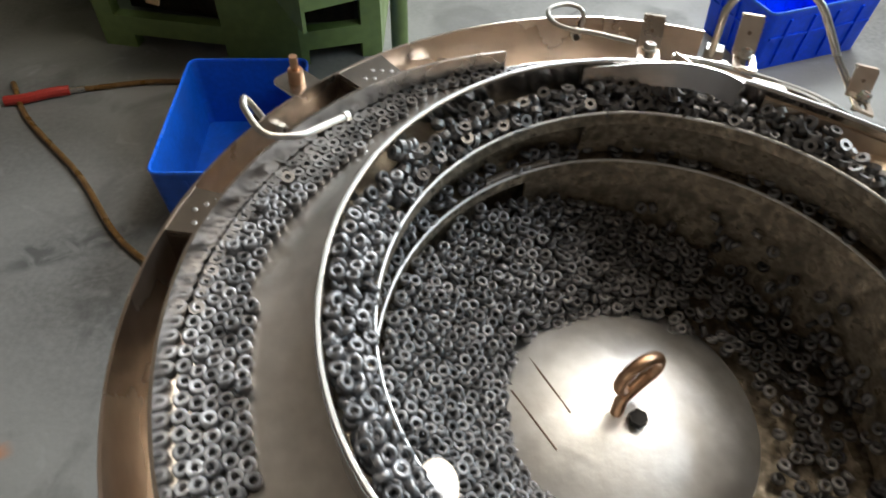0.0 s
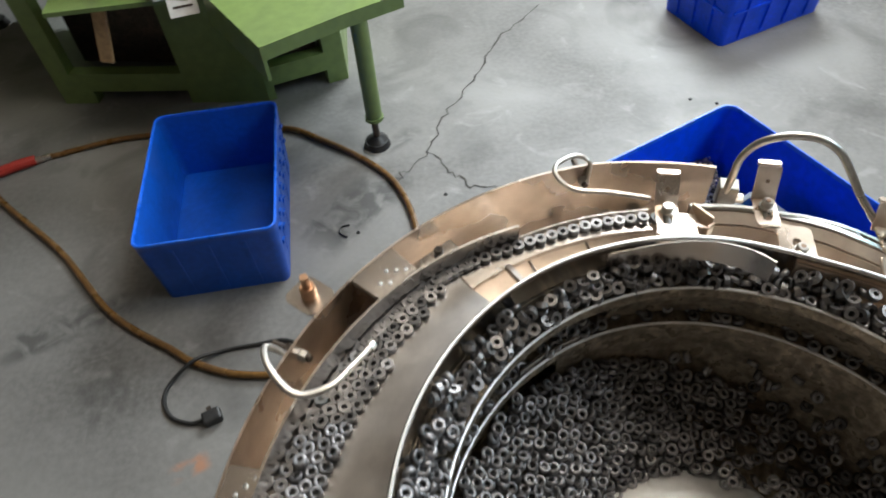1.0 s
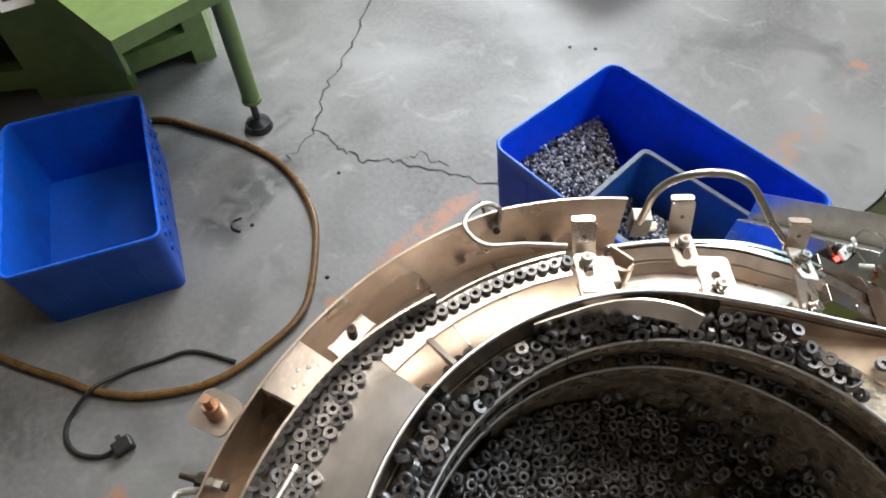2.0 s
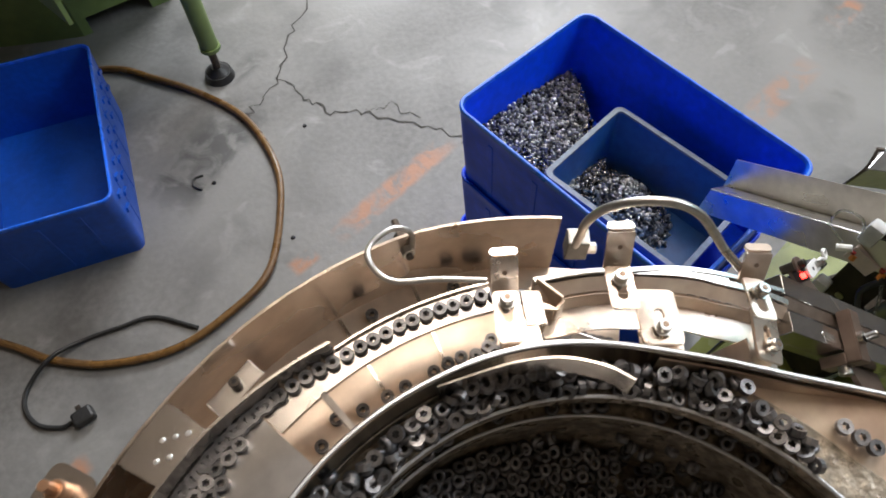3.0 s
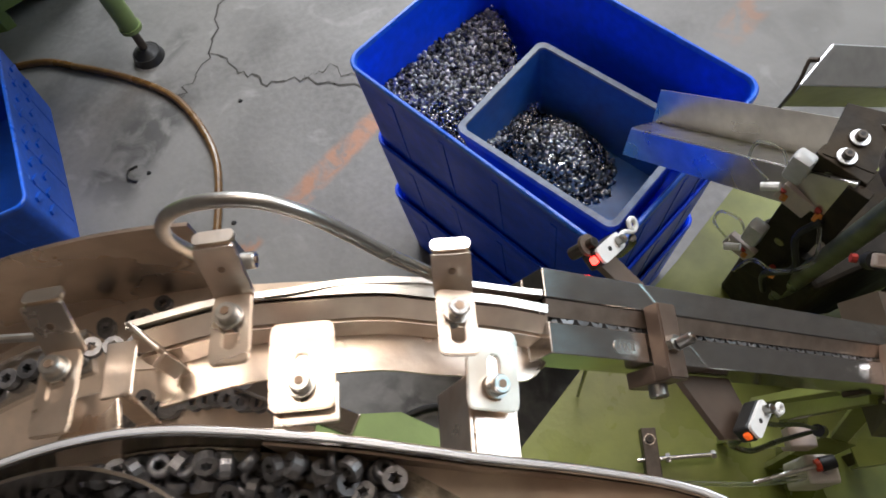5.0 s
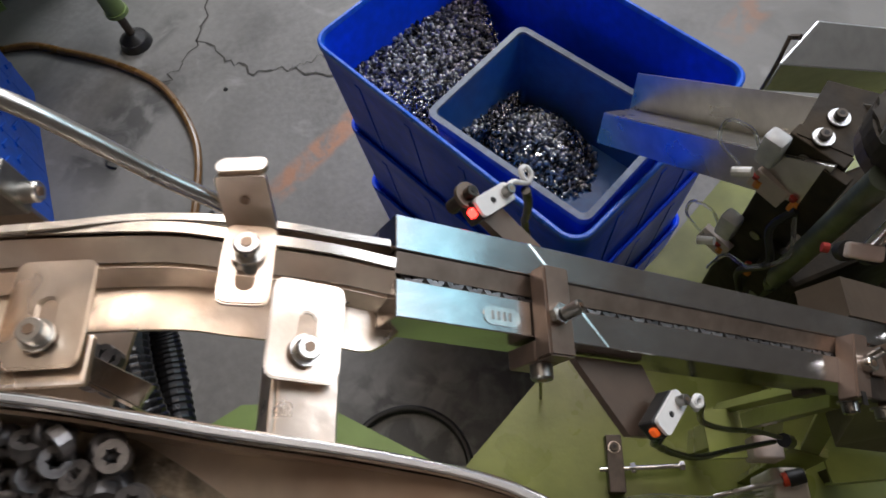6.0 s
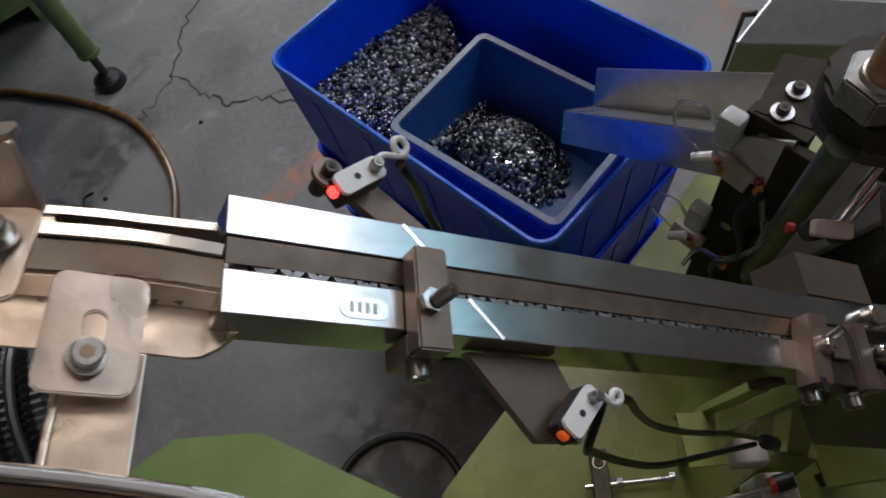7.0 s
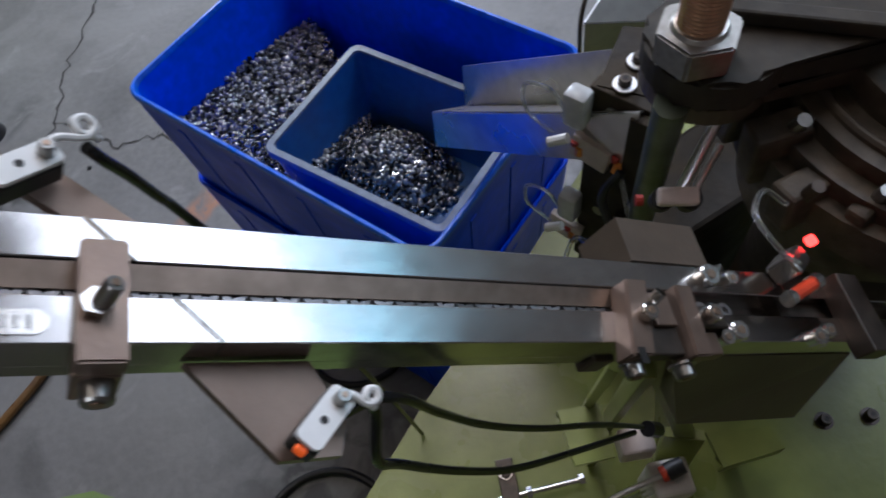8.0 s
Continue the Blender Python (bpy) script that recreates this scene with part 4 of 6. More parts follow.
for dx, dz in ((0.0, 0.0), (0.0225, 0.004)):
    part("conduit_tube", tube([(0.131 + dx, 0.395, 0.84), (0.126 + dx, 0.445, 0.915 + dz), (0.1235 + dx, 0.495, 0.936 + dz), (0.1255 + dx, 0.550, 0.930 + dz), (0.1225 + dx, 0.578, 0.900), (0.116 + dx, 0.572, 0.862), (0.112 + dx, 0.535, 0.846), (0.110 + dx, 0.470, 0.844)], 0.0122, 14, 40, [1.0, 1.04, 1.04, 0.96]), CONDUIT_BLACK, conduit)
part("conduit_strip", tube([(0.137, 0.445, 0.935), (0.1355, 0.495, 0.952), (0.1375, 0.550, 0.944), (0.139, 0.585, 0.90)], 0.0034, 8), RUBBER, conduit, "black cable between the conduits", True)

# ---- rail: its own space has x down the slope, y to the back and z off the top face ----
U, V, W = Vector((0.778, -0.249, -0.577)).normalized(), Vector((0.339, 0.938, 0.055)).normalized(), None
V = (V - U * V.dot(U)).normalized()
W = U.cross(V)
RAIL = Matrix(((U.x, V.x, W.x, 0.3331), (U.y, V.y, W.y, 0.3698), (U.z, V.z, W.z, 1.1571), (0, 0, 0, 1)))
rail = thing("feed_rail", "ground steel feed rail with a groove, sloping down to the machine", "feed rail")


def bar(name, outline, z0, z1, mat=RAIL_STEEL, label="", parent=None):
    bm = prism(outline, z0, z1, RAIL)
    bmesh.ops.bevel(bm, geom=[e for e in bm.edges], offset=0.0004, segments=1, affect="EDGES")
    return part(name, bm, mat, parent or rail, label)


CUT = 0.038 / 0.0405  # the joint runs askew across both bars


def joint(y):
    return 0.1000 - CUT * y


bar("front_bar", [(0.0, 0.0), (joint(0) - 0.0004, 0.0), (joint(0.0145) - 0.0004, 0.0145), (0.0, 0.0145)], -0.016, 0.0, label="front bar of the rail, bright ground steel")
bar("front_bar", [(joint(0) + 0.0004, 0.0), (0.288, 0.0), (0.288, 0.0145), (joint(0.0145) + 0.0004, 0.0145)], -0.016, -0.0002)
bar("back_bar", [(0.0, 0.0262), (joint(0.0262) - 0.0004, 0.0262), (joint(0.0405) - 0.0004, 0.0405), (0.0, 0.0405)], -0.016, 0.0, label="back bar of the rail")
bar("back_bar", [(joint(0.0262) + 0.0004, 0.0262), (0.40, 0.0262), (0.40, 0.0405), (joint(0.0405) + 0.0004, 0.0405)], -0.016, -0.0002)
bar("groove_bed", [(0.0, 0.0003), (0.40, 0.0003), (0.40, 0.0402), (0.0, 0.0402)], -0.024, -0.0162, RAIL_STEEL)
bar("groove_step", [(0.002, 0.0145), (0.288, 0.0145), (0.288, 0.0242), (0.002, 0.0242)], -0.0161, -0.0082, ZINC)
SLANT = Matrix(((0, 0, 1, 0), (1, 0, 0, 0), (0, 1, 0, 0), (0, 0, 0, 1)))
part("groove_cover", prism([(0.0180, -0.0039), (0.0180, -0.0032), (0.0258, -0.0010), (0.0258, -0.0039)], 0.001, 0.270, RAIL @ SLANT), material("brown_groove_steel", (0.40, 0.315, 0.255), 0.42, 0.9, 90, 0.2), rail, "dark cover strip in the groove")
for y0_, y1_ in ((0.0003, 0.0142), (0.0265, 0.0402)):
    p, q = Vector((joint(y0_) - 0.0009, y0_, 0.0001)), Vector((joint(y1_) - 0.0009, y1_, 0.0001))
    along = (q - p).normalized()
    across = Vector((along.y, -along.x, 0.0))
    jm = RAIL @ Matrix(((along.x, across.x, 0, p.x), (along.y, across.y, 0, p.y), (0, 0, 1, p.z), (0, 0, 0, 1))) @ pose(0, 0, 0, 8, 0, 0)
    part("joint_chamfer", box(0, (q - p).length, -0.0006, 0.0006, -0.0003, 0.0002, jm), ZINC, rail, "bright chamfer along the joint")
# oval maker's pocket with an unreadable stamp
pocket = part("stamp_pocket", prism([(x + 0.0455, y + 0.0062) for x, y in rounded(0.017, 0.0074, 0.0036)], 0.0001, 0.0004, RAIL), ZINC, rail, "oval stamped pocket")
for k in range(4):
    part("stamp_bar", box(0.0405 + 0.0027 * k, 0.0417 + 0.0027 * k, 0.0045, 0.0080, 0.0004, 0.0007, RAIL), DULL_ZINC, pocket)


def rail_clamp(x0, x1, ya, yb, z0, z1, screws, label, skew=0.0):
    bm = prism([(x0, ya), (x1, ya), (x1 + skew, yb), (x0 + skew, yb)], z0, z1, RAIL)
    bmesh.ops.bevel(bm, geom=list(bm.edges), offset=0.0008, segments=2, affect="EDGES")
    c = part("clamp", bm, BROWNED, rail, label)
    for x, y, z, rx, r, h, mat in screws:
        hex_socket_screw(c, RAIL @ pose(x, y, z, rx, 0, 0), r, h, mat)
    return c


c = rail_clamp(0.060, 0.0725, -0.0095, 0.0275, 0.0002, 0.010, [(0.0665, -0.0095, -0.0050, 90, 0.0046, 0.006, DULL_ZINC)], "blackened clamp across the rail")
part("clamp_arm", box(0.060, 0.0725, -0.0095, -0.0012, -0.018, 0.0002, RAIL, bevel=0.0008), BROWNED, c)
part("clamp_nut", cyl(0.0043, 0.0035, RAIL @ pose(0.0645, 0.0065, 0.0100, 0, 0, 15), 6), ZINC, c)
hex_socket_screw(c, RAIL @ pose(0.0655, 0.0062, 0.0135, -12, 18, 0), 0.0028, 0.0078, DULL_ZINC, "grub_screw")
# end clamps where the rail enters the machine
c = rail_clamp(0.2575, 0.2705, -0.0095, 0.026, -0.002, 0.009, [(0.2720, 0.0085, 0.009, 0, 0.0042, 0.005, ZINC)], "first end clamp, oily brown", 0.0115)
hex_socket_screw(c, RAIL @ pose(0.2665, -0.0095, -0.0015, 90, 0, 0), 0.0044, 0.006, DULL_ZINC, washer=0.0060)
part("clamp_stud", cyl(0.0026, 0.008, RAIL @ pose(0.2760, 0.0125, 0.010, -20, 10, 0), 10), ZINC, c, smooth=True)
part("clamp_slot", box(0.2610, 0.2650, -0.0040, 0.0030, 0.0088, 0.0093, RAIL @ pose(0, 0, 0, 0, 0, -2)), SOCKET, c)
part("filler", box(0.272, 0.293, -0.0085, 0.021, -0.001, 0.006, RAIL, bevel=0.0008), BLACK_STEEL, rail, "blackened filler between the clamps")
part("filler_step", box(0.279, 0.292, 0.004, 0.020, 0.006, 0.0085, RAIL, bevel=0.0006), BROWNED, rail)
c = rail_clamp(0.2935, 0.3045, -0.0110, 0.0235, -0.002, 0.0105, [(0.3125, 0.0083, 0.009, 0, 0.0042, 0.006, ZINC)], "second end clamp, oily brown", 0.004)
hex_socket_screw(c, RAIL @ pose(0.2960, -0.0110, -0.0010, 90, 0, 0), 0.0046, 0.006, DULL_ZINC, washer=0.0062)
part("clamp_ear", box(0.304, 0.326, 0.003, 0.014, -0.001, 0.0090, RAIL, bevel=0.001), BLACK_STEEL, c)
part("clamp_ear", box(0.304, 0.318, -0.0090, 0.002, -0.001, 0.0065, RAIL, bevel=0.001), BROWNED, c)
bar("tail_bar", [(0.289, 0.0), (0.52, 0.0), (0.52, 0.0145), (0.289, 0.0145)], -0.016, -0.0004, RAIL_STEEL, "tail of the front bar")
bar("tail_back", [(0.4005, 0.0262), (0.52, 0.0262), (0.52, 0.0405), (0.4005, 0.0405)], -0.016, -0.0004, RAIL_STEEL)
part("tail_bed", box(0.4005, 0.52, 0.0145, 0.0262, -0.016, -0.008, RAIL), BLACK_STEEL, rail)
for x, y, r in ((0.334, 0.0335, 0.0058), (0.350, 0.0325, 0.0038), (0.3265, 0.0005, 0.0042), (0.338, 0.0040, 0.0050), (0.402, 0.001, 0.0048), (0.414, 0.0045, 0.0042), (0.452, 0.004, 0.005)):
    hex_socket_screw(rail, RAIL @ pose(x, y, 0.0, 6, -8, 0), r, 0.007, ZINC)
for x, y in ((0.332, 0.003), (0.408, 0.001), (0.340, 0.036), (0.460, 0.008)):
    part("wing_nut", box(-0.007, 0.007, -0.0016, 0.0016, 0.0, 0.006, RAIL @ pose(x, y, 0.0, 12, 0, 35), bevel=0.001), ZINC, rail)
part("tail_clamp", box(0.440, 0.462, -0.010, 0.038, -0.003, 0.010, RAIL, bevel=0.001), BLACK_STEEL, rail)
bm = bmesh.new()
lo = [(0.312, -0.0005, -0.017), (0.312, 0.022, -0.017), (0.366, 0.022, -0.077), (0.370, -0.0176, -0.077)]
hi = [(0.467, -0.0005, -0.017), (0.467, 0.022, -0.017), (0.482, 0.022, -0.070), (0.470, -0.0220, -0.070)]
va, vb = [[bm.verts.new(RAIL @ Vector(q)) for q in s] for s in (lo, hi)]
bm.faces.new(va[::-1])
bm.faces.new(vb)
for k in range(4):
    bm.faces.new((va[k], va[(k + 1) % 4], vb[(k + 1) % 4], vb[k]))
part("end_block", bm, OIL_BROWN, rail, "oily brown block under the rail's tail")
part("side_block", prism([(0.290, 0.042), (0.345, 0.042), (0.345, 0.066), (0.290, 0.066)], -0.030, -0.001, RAIL), OIL_BROWN, rail, "oily brown block behind the rail")
part("rail_foot", box(0.262, 0.274, -0.002, 0.030, -0.030, -0.0165, RAIL, bevel=0.001), BROWN_CAST, rail)


def fork_sensor(at, turn, lens, label, parent_arm, loop_turn=0.0, loop_size=1.0):
    """A small photo sensor: black body, white cover, coloured window, screw and a loop of white wire."""
    s = thing("photo_sensor", label, "sensor", group="sensors on the rail")
    m = RAIL @ pose(*at, 0, 0, turn) @ Matrix.Scale(0.78, 4)
    part("body", box(-0.014, 0.013, -0.006, 0.006, -0.012, 0.0, m, bevel=0.0012), RUBBER, s)
    part("cover", prism(rounded(0.027, 0.0115, 0.003), 0.0, 0.0022, m), WHITE, s, "white cover plate")
    part("window", box(-0.0165, -0.0128, -0.0026, 0.0026, -0.0055, -0.0008, m, bevel=0.001), lens, s, "glowing window")
    hex_socket_screw(s, m @ Matrix.Translation((0.0085, 0, 0.0022)), 0.0030, 0.0060, DULL_ZINC)
    part("cover_hole", cyl(0.0017, 0.0003, m @ Matrix.Translation((-0.002, 0, 0.0022)), 12), SOCKET, s)
    loop = [(0.0085, 0.0020, 0.004), (0.0150, 0.0025, 0.005), (0.0210, 0.0, 0.004), (0.0255, -0.0015, 0.004), (0.0300, 0.0010, 0.005), (0.0290, 0.0058, 0.006), (0.0245, 0.0060, 0.006), (0.0230, 0.0015, 0.005), (0.0270, -0.0010, 0.003), (0.0300, -0.0020, 0.0)]
    lm = m @ pose(0.0085, 0, 0, 0, 0, loop_turn) @ Matrix.Scale(loop_size, 4) @ Matrix.Translation((-0.0085, 0, 0))
    part("wire_loop", tube([lm @ Vector(q) for q in loop], 0.0013, 8), WHITE, s, "loop of pale wire", True)
    for arm in parent_arm:
        part("sensor_arm", prism(arm, -0.0165, -0.0125, RAIL), BROWNED, s, "flat blackened bracket")
    return s


fork_sensor((0.0452, 0.0572, -0.0005), 38, RED_LED, "white and black photo sensor with a red lamp lit", [[(0.066, 0.0415), (0.086, 0.0415), (0.056, 0.064), (0.038, 0.061)]])
fork_sensor((0.1270, -0.0250, 0.002), 46, ORANGE_LENS, "white and black photo sensor with an orange window", [[(0.0900, -0.001), (0.1300, -0.001), (0.1400, -0.022), (0.1370, -0.033), (0.1170, -0.033)]], -52, 0.72)
nut_ = thing("adjusting_screw", "steel adjusting screw beside the sensor bracket", "screw")
knob = part("knob", cyl(0.0058, 0.0022, RAIL @ pose(0.0345, 0.0585, -0.005), 20), BROWNED, nut_, smooth=True)
hex_socket_screw(nut_, RAIL @ pose(0.0345, 0.0585, -0.0028), 0.0028, 0.004, BLACK_STEEL)
part("shank", cyl(0.0034, 0.012, RAIL @ pose(0.0345, 0.0585, -0.016, 0, 0, 0), 12), BLACK_STEEL, nut_)

# ---- crates ----


def crate(label, at, turn, wide=0.525, deep=0.362, high=0.246, group="blue stacking crates", fins=False, rim=True, proud=0.0014, plastic=BLUE):
    """A tapered plastic crate with a rolled rim, outside ribs and finger grips."""
    c = thing("crate", label, "crate", at, turn, group)
    bm = bmesh.new()
    levels = [(-0.030, -0.030, 0.0, 0.022), (-0.004, -0.004, high - 0.030, 0.028), (-0.004, -0.004, high - 0.012, 0.028), (0.0, 0.0, high - 0.008, 0.03), (0.0, 0.0, high - 0.002, 0.03), (-0.003, -0.003, high, 0.029),
              (-0.010, -0.010, high, 0.026), (-0.014, -0.014, high - 0.004, 0.025), (-0.036, -0.036, 0.008, 0.02)]
    rings = [[bm.verts.new((x, y, z)) for x, y in rounded(wide + dx, deep + dy, r, 6)] for dx, dy, z, r in levels]
    n = len(rings[0])
    for p, q in zip(rings, rings[1:]):
        for k in range(n):
            bm.faces.new((p[k], p[(k + 1) % n], q[(k + 1) % n], q[k]))
    bm.faces.new(rings[0][::-1])
    bm.faces.new(rings[-1])
    body = part("body", bm, plastic, c, smooth=True)
    if rim:
        bm = bmesh.new()
        levels = [(0.0012, high - 0.0085, 0.0306), (0.0012, high - 0.0015, 0.0306), (-0.003, high + 0.0008, 0.029), (-0.010, high + 0.0008, 0.026), (-0.0148, high - 0.0035, 0.0246), (-0.0152, high - 0.0065, 0.0244)]
        rings = [[bm.verts.new((x, y, z)) for x, y in rounded(wide + d, deep + d, r, 6)] for d, z, r in levels]
        for p, q in zip(rings, rings[1:]):
            for k in range(n):
                bm.faces.new((p[k], p[(k + 1) % n], q[(k + 1) % n], q[k]))
        part("rim", bm, BLUE_RIM, c, "lighter blue rim with its highlight in the colour", True)

    def out(half, z):
        return half - 0.015 + 0.013 * z / (high - 0.03)

    for side in (-1, 1):
        for k in range(4):
            x = (k - 1.5) * wide * 0.21
            m = Matrix.Translation((x, side * out(deep / 2, high * 0.46), high * 0.46)) @ pose(0, 0, 0, -side * 3.4, 0, 0)
            part("rib", box(-0.006, 0.006, -proud, proud, -high * 0.40, high * 0.40, m, bevel=0.001), plastic, body)
        for k in range(3):
            y = (k - 1) * deep * 0.25
            m = Matrix.Translation((side * out(wide / 2, high * 0.46), y, high * 0.46)) @ pose(0, 0, 0, 0, side * 3.4, 0)
            part("rib", box(-proud, proud, -0.006, 0.006, -high * 0.40, high * 0.40, m, bevel=0.001), plastic, body)
        if proud > 0.004:
            z = high * 0.56
            part("band", box(-wide / 2 + 0.03, wide / 2 - 0.03, -proud * 0.8, proud * 0.8, -0.005, 0.005, Matrix.Translation((0, side * out(deep / 2, z), z)), bevel=0.001), plastic, body)
            part("band", box(-proud * 0.8, proud * 0.8, -deep / 2 + 0.03, deep / 2 - 0.03, -0.005, 0.005, Matrix.Translation((side * out(wide / 2, z), 0, z)), bevel=0.001), plastic, body)
        if fins:
            for k in range(9):
                for z in (0.52, 0.76):
                    m = Matrix.Translation(((k - 4) * wide * 0.098, side * out(deep / 2, high * z), high * z)) @ pose(0, 0, 0, -side * 3.4, 32, 0)
                    part("grip_fin", box(-0.020, 0.020, -0.003, 0.006 if side > 0 else 0.003, -0.006, 0.006, m) if side > 0 else box(-0.020, 0.020, -0.006, 0.003, -0.006, 0.006, m), plastic, body)
    return c


CRATE_TURN = -66.5
for k, z in enumerate((0.0, 0.187, 0.3915)):
    crate("royal blue plastic crate " + ("on the concrete floor under two more", "stacked between two others", "on a stack, part filled with screws")[k], (0.6145, 0.8955, z), CRATE_TURN, 0.517 if k == 2 else 0.509, 0.357 if k == 2 else 0.349, rim=k == 2)
crate("empty royal blue plastic crate on the floor beside a hose", (-0.580, 1.655, 0.0), 91.5, 0.552, 0.384, fins=True, plastic=SHADED_BLUE)
crate("royal blue plastic crate standing alone on the far floor", (1.415, 2.50, 0.0), 19.4, proud=0.008)
CRATE = pose(0.6145, 0.8955, 0.3915, 0, 0, CRATE_TURN)

# small bin standing in the top crate
BIN = pose(0.6368, 0.8332, 0.4005, 0, 0, -63.8)
bin_ = tagged(new("small_bin"), "dusty blue-grey plastic bin inside the crate, half full of screws", "bin")
bin_.matrix_world = BIN
bm = bmesh.new()
rings = [[bm.verts.new((x, y, z)) for x, y in rounded(0.297 + d, 0.222 + d, r, 5)] for d, z, r in ((-0.030, 0.0, 0.012), (-0.004, 0.150, 0.014), (0.0, 0.156, 0.015), (-0.016, 0.156, 0.010), (-0.018, 0.152, 0.010), (-0.040, 0.006, 0.008))]
n = len(rings[0])
for p, q in zip(rings, rings[1:]):
    for k in range(n):
        bm.faces.new((p[k], p[(k + 1) % n], q[(k + 1) % n], q[k]))
bm.faces.new(rings[0][::-1])
bm.faces.new(rings[-1])
bin_body = part("bin_body", bm, BIN_BLUE, bin_, smooth=True)
bm = bmesh.new()
rings = [[bm.verts.new((x, y, z)) for x, y in rounded(0.297 + d, 0.222 + d, r, 5)] for d, z, r in ((0.004, 0.146, 0.016), (0.006, 0.1565, 0.017), (0.003, 0.1600, 0.016), (-0.016, 0.1600, 0.010), (-0.018, 0.1565, 0.010))]
for p, q in zip(rings, rings[1:]):
    for k in range(n):
        bm.faces.new((p[k], p[(k + 1) % n], q[(k + 1) % n], q[k]))
part("bin_rim", bm, BIN_RIM, bin_, "scuffed grey rim", True)

# ---- piles of small pieces ----


def nut_shape(r=0.0041, hole=0.0019, h=0.0036, seg=12):
    v, f = [], []
    for z in (0, h):
        for k in range(seg):
            a = 2 * math.pi * k / seg
            v.append((r * math.cos(a), r * math.sin(a), z))
    for z in (0, h):
        for k in range(seg):
            a = 2 * math.pi * k / seg
            q = hole * (1.22 if k % 2 else 0.82)
            v.append((q * math.cos(a), q * math.sin(a), z))
    for k in range(seg):
        j = (k + 1) % seg
        f += [(k, j, seg + j, seg + k), (2 * seg + j, 2 * seg + k, 3 * seg + k, 3 * seg + j), (seg + k, seg + j, 3 * seg + j, 3 * seg + k), (j, k, 2 * seg + k, 2 * seg + j)]
    return v, f


def screw_shape():
    """A short pan-head screw, head at the top."""
    v, f, seg = [], [], 8
    for r, z in ((0.0022, -0.0075), (0.0022, 0.0), (0.0051, 0.0), (0.0048, 0.0022), (0.0027, 0.0036)):
        v += [(r * math.cos(2 * math.pi * k / seg), r * math.sin(2 * math.pi * k / seg), z) for k in range(seg)]
    for i in range(4):
        f += [(i * seg + k, i * seg + (k + 1) % seg, (i + 1) * seg + (k + 1) % seg, (i + 1) * seg + k) for k in range(seg)]
    f += [tuple(range(seg))[::-1], tuple(range(4 * seg, 5 * seg))]
    return v, f


NUT_V, NUT_F = nut_shape(0.0043, 0.0020)
SCREW_V, SCREW_F = screw_shape()
rng = random.Random(7)


def spin(x, y, z, tilt):
    """A place with a random turn and a tilt of up to that many degrees."""
    return pose(x, y, z) @ Matrix.Rotation(rng.uniform(0, 6.283), 4, "Z") @ Matrix.Rotation(radians(rng.uniform(-tilt, tilt)), 4, "X") @ Matrix.Rotation(radians(rng.uniform(-tilt, tilt)), 4, "Y")


def hex_grid(x0, x1, y0, y1, s):
    rows = int((y1 - y0) / (s * 0.866)) + 1
    for j in range(rows):
        for i in range(int((x1 - x0) / s) + 1):
            yield x0 + i * s + (s / 2 if j % 2 else 0), y0 + j * s * 0.866


nut_mesh = bpy.data.meshes.new("nut")
nut_mesh.from_pydata(NUT_V, [], NUT_F)
nut_mesh.materials.append(NUT_ONE)


def single_nuts(places, label, group):
    for m in places:
        tagged(new("nut", nut_mesh), label, "nut", group).matrix_world = m


# heap in the bowl, deep at the back left and thin at the right
places = []


def heap(r, a):
    """Height of the heap above the bowl's bottom."""
    left = 0.5 + 0.5 * math.cos(radians(a - 172))
    rise = max(0.0, (r - 0.070) / 0.095)
    return 1.0605 + 0.022 * left * min(1, rise * 3) + 0.066 * min(1, left * 1.25) ** 1.3 * min(1, rise) ** 1.1


for layer in range(2):
    for x, y in hex_grid(-0.19, 0.19, -0.19, 0.19, 0.0078):
        x, y = x + rng.uniform(-1, 1) * 0.0016, y + rng.uniform(-1, 1) * 0.0016
        r, a = math.hypot(x, y), math.degrees(math.atan2(y, x))
        left = 0.5 + 0.5 * math.cos(radians(a - 172))
        inner = 0.100 - 0.030 * left + 0.012 * math.sin(radians(a * 3 + 40))
        if r > 0.158 or r < inner + rng.uniform(-0.004, 0.004):
            continue
        if left < 0.5 and rng.random() > 0.16 + left * 1.35:
            continue
        z = heap(r, a) - 0.0045 * layer + rng.uniform(-1, 1) * 0.0012
        places.append(spin(BOWL[0] + x, BOWL[1] + y, z, 12 + (60 if rng.random() < 0.3 else 22) * rng.random()))
# nuts against the lower wall, stuck on the oily film
for k in range(230):
    a, z = rng.uniform(-80, 115), 1.054 + 0.075 * rng.random() ** 2.2
    places.append(spin(*polar(rng.uniform(0.120, 0.170) if z < 1.062 else rng.uniform(0.1575, 0.1605), a, z), 20 if z < 1.062 else 80))
joined_copies("nut_heap", NUT_V, NUT_F, places, NUT, "heap of dark phosphated steel nuts lying in the bowl", "nuts")

# nuts on the two spiral tracks, those on top as single things


def upper_z(a):
    return 1.1985 - 0.012 * max(0, a - 90) / 100


def pile_z(r, a):
    """Top of the pile on the upper track: it leans against the wall, up to the rim where the track starts."""
    high = float(np.interp(a, [-40, 40, 95, 125, 150, 230], [0.008, 0.011, 0.012, 0.017, 0.024, 0.026]))
    room = rim_r(a) - 0.006
    lean = min(1, max(0, (r - 0.1615) / (room - 0.1615)))
    return min(upper_z(a) + 0.003 + high * lean ** 0.8, rim_z(a) - 0.0035)


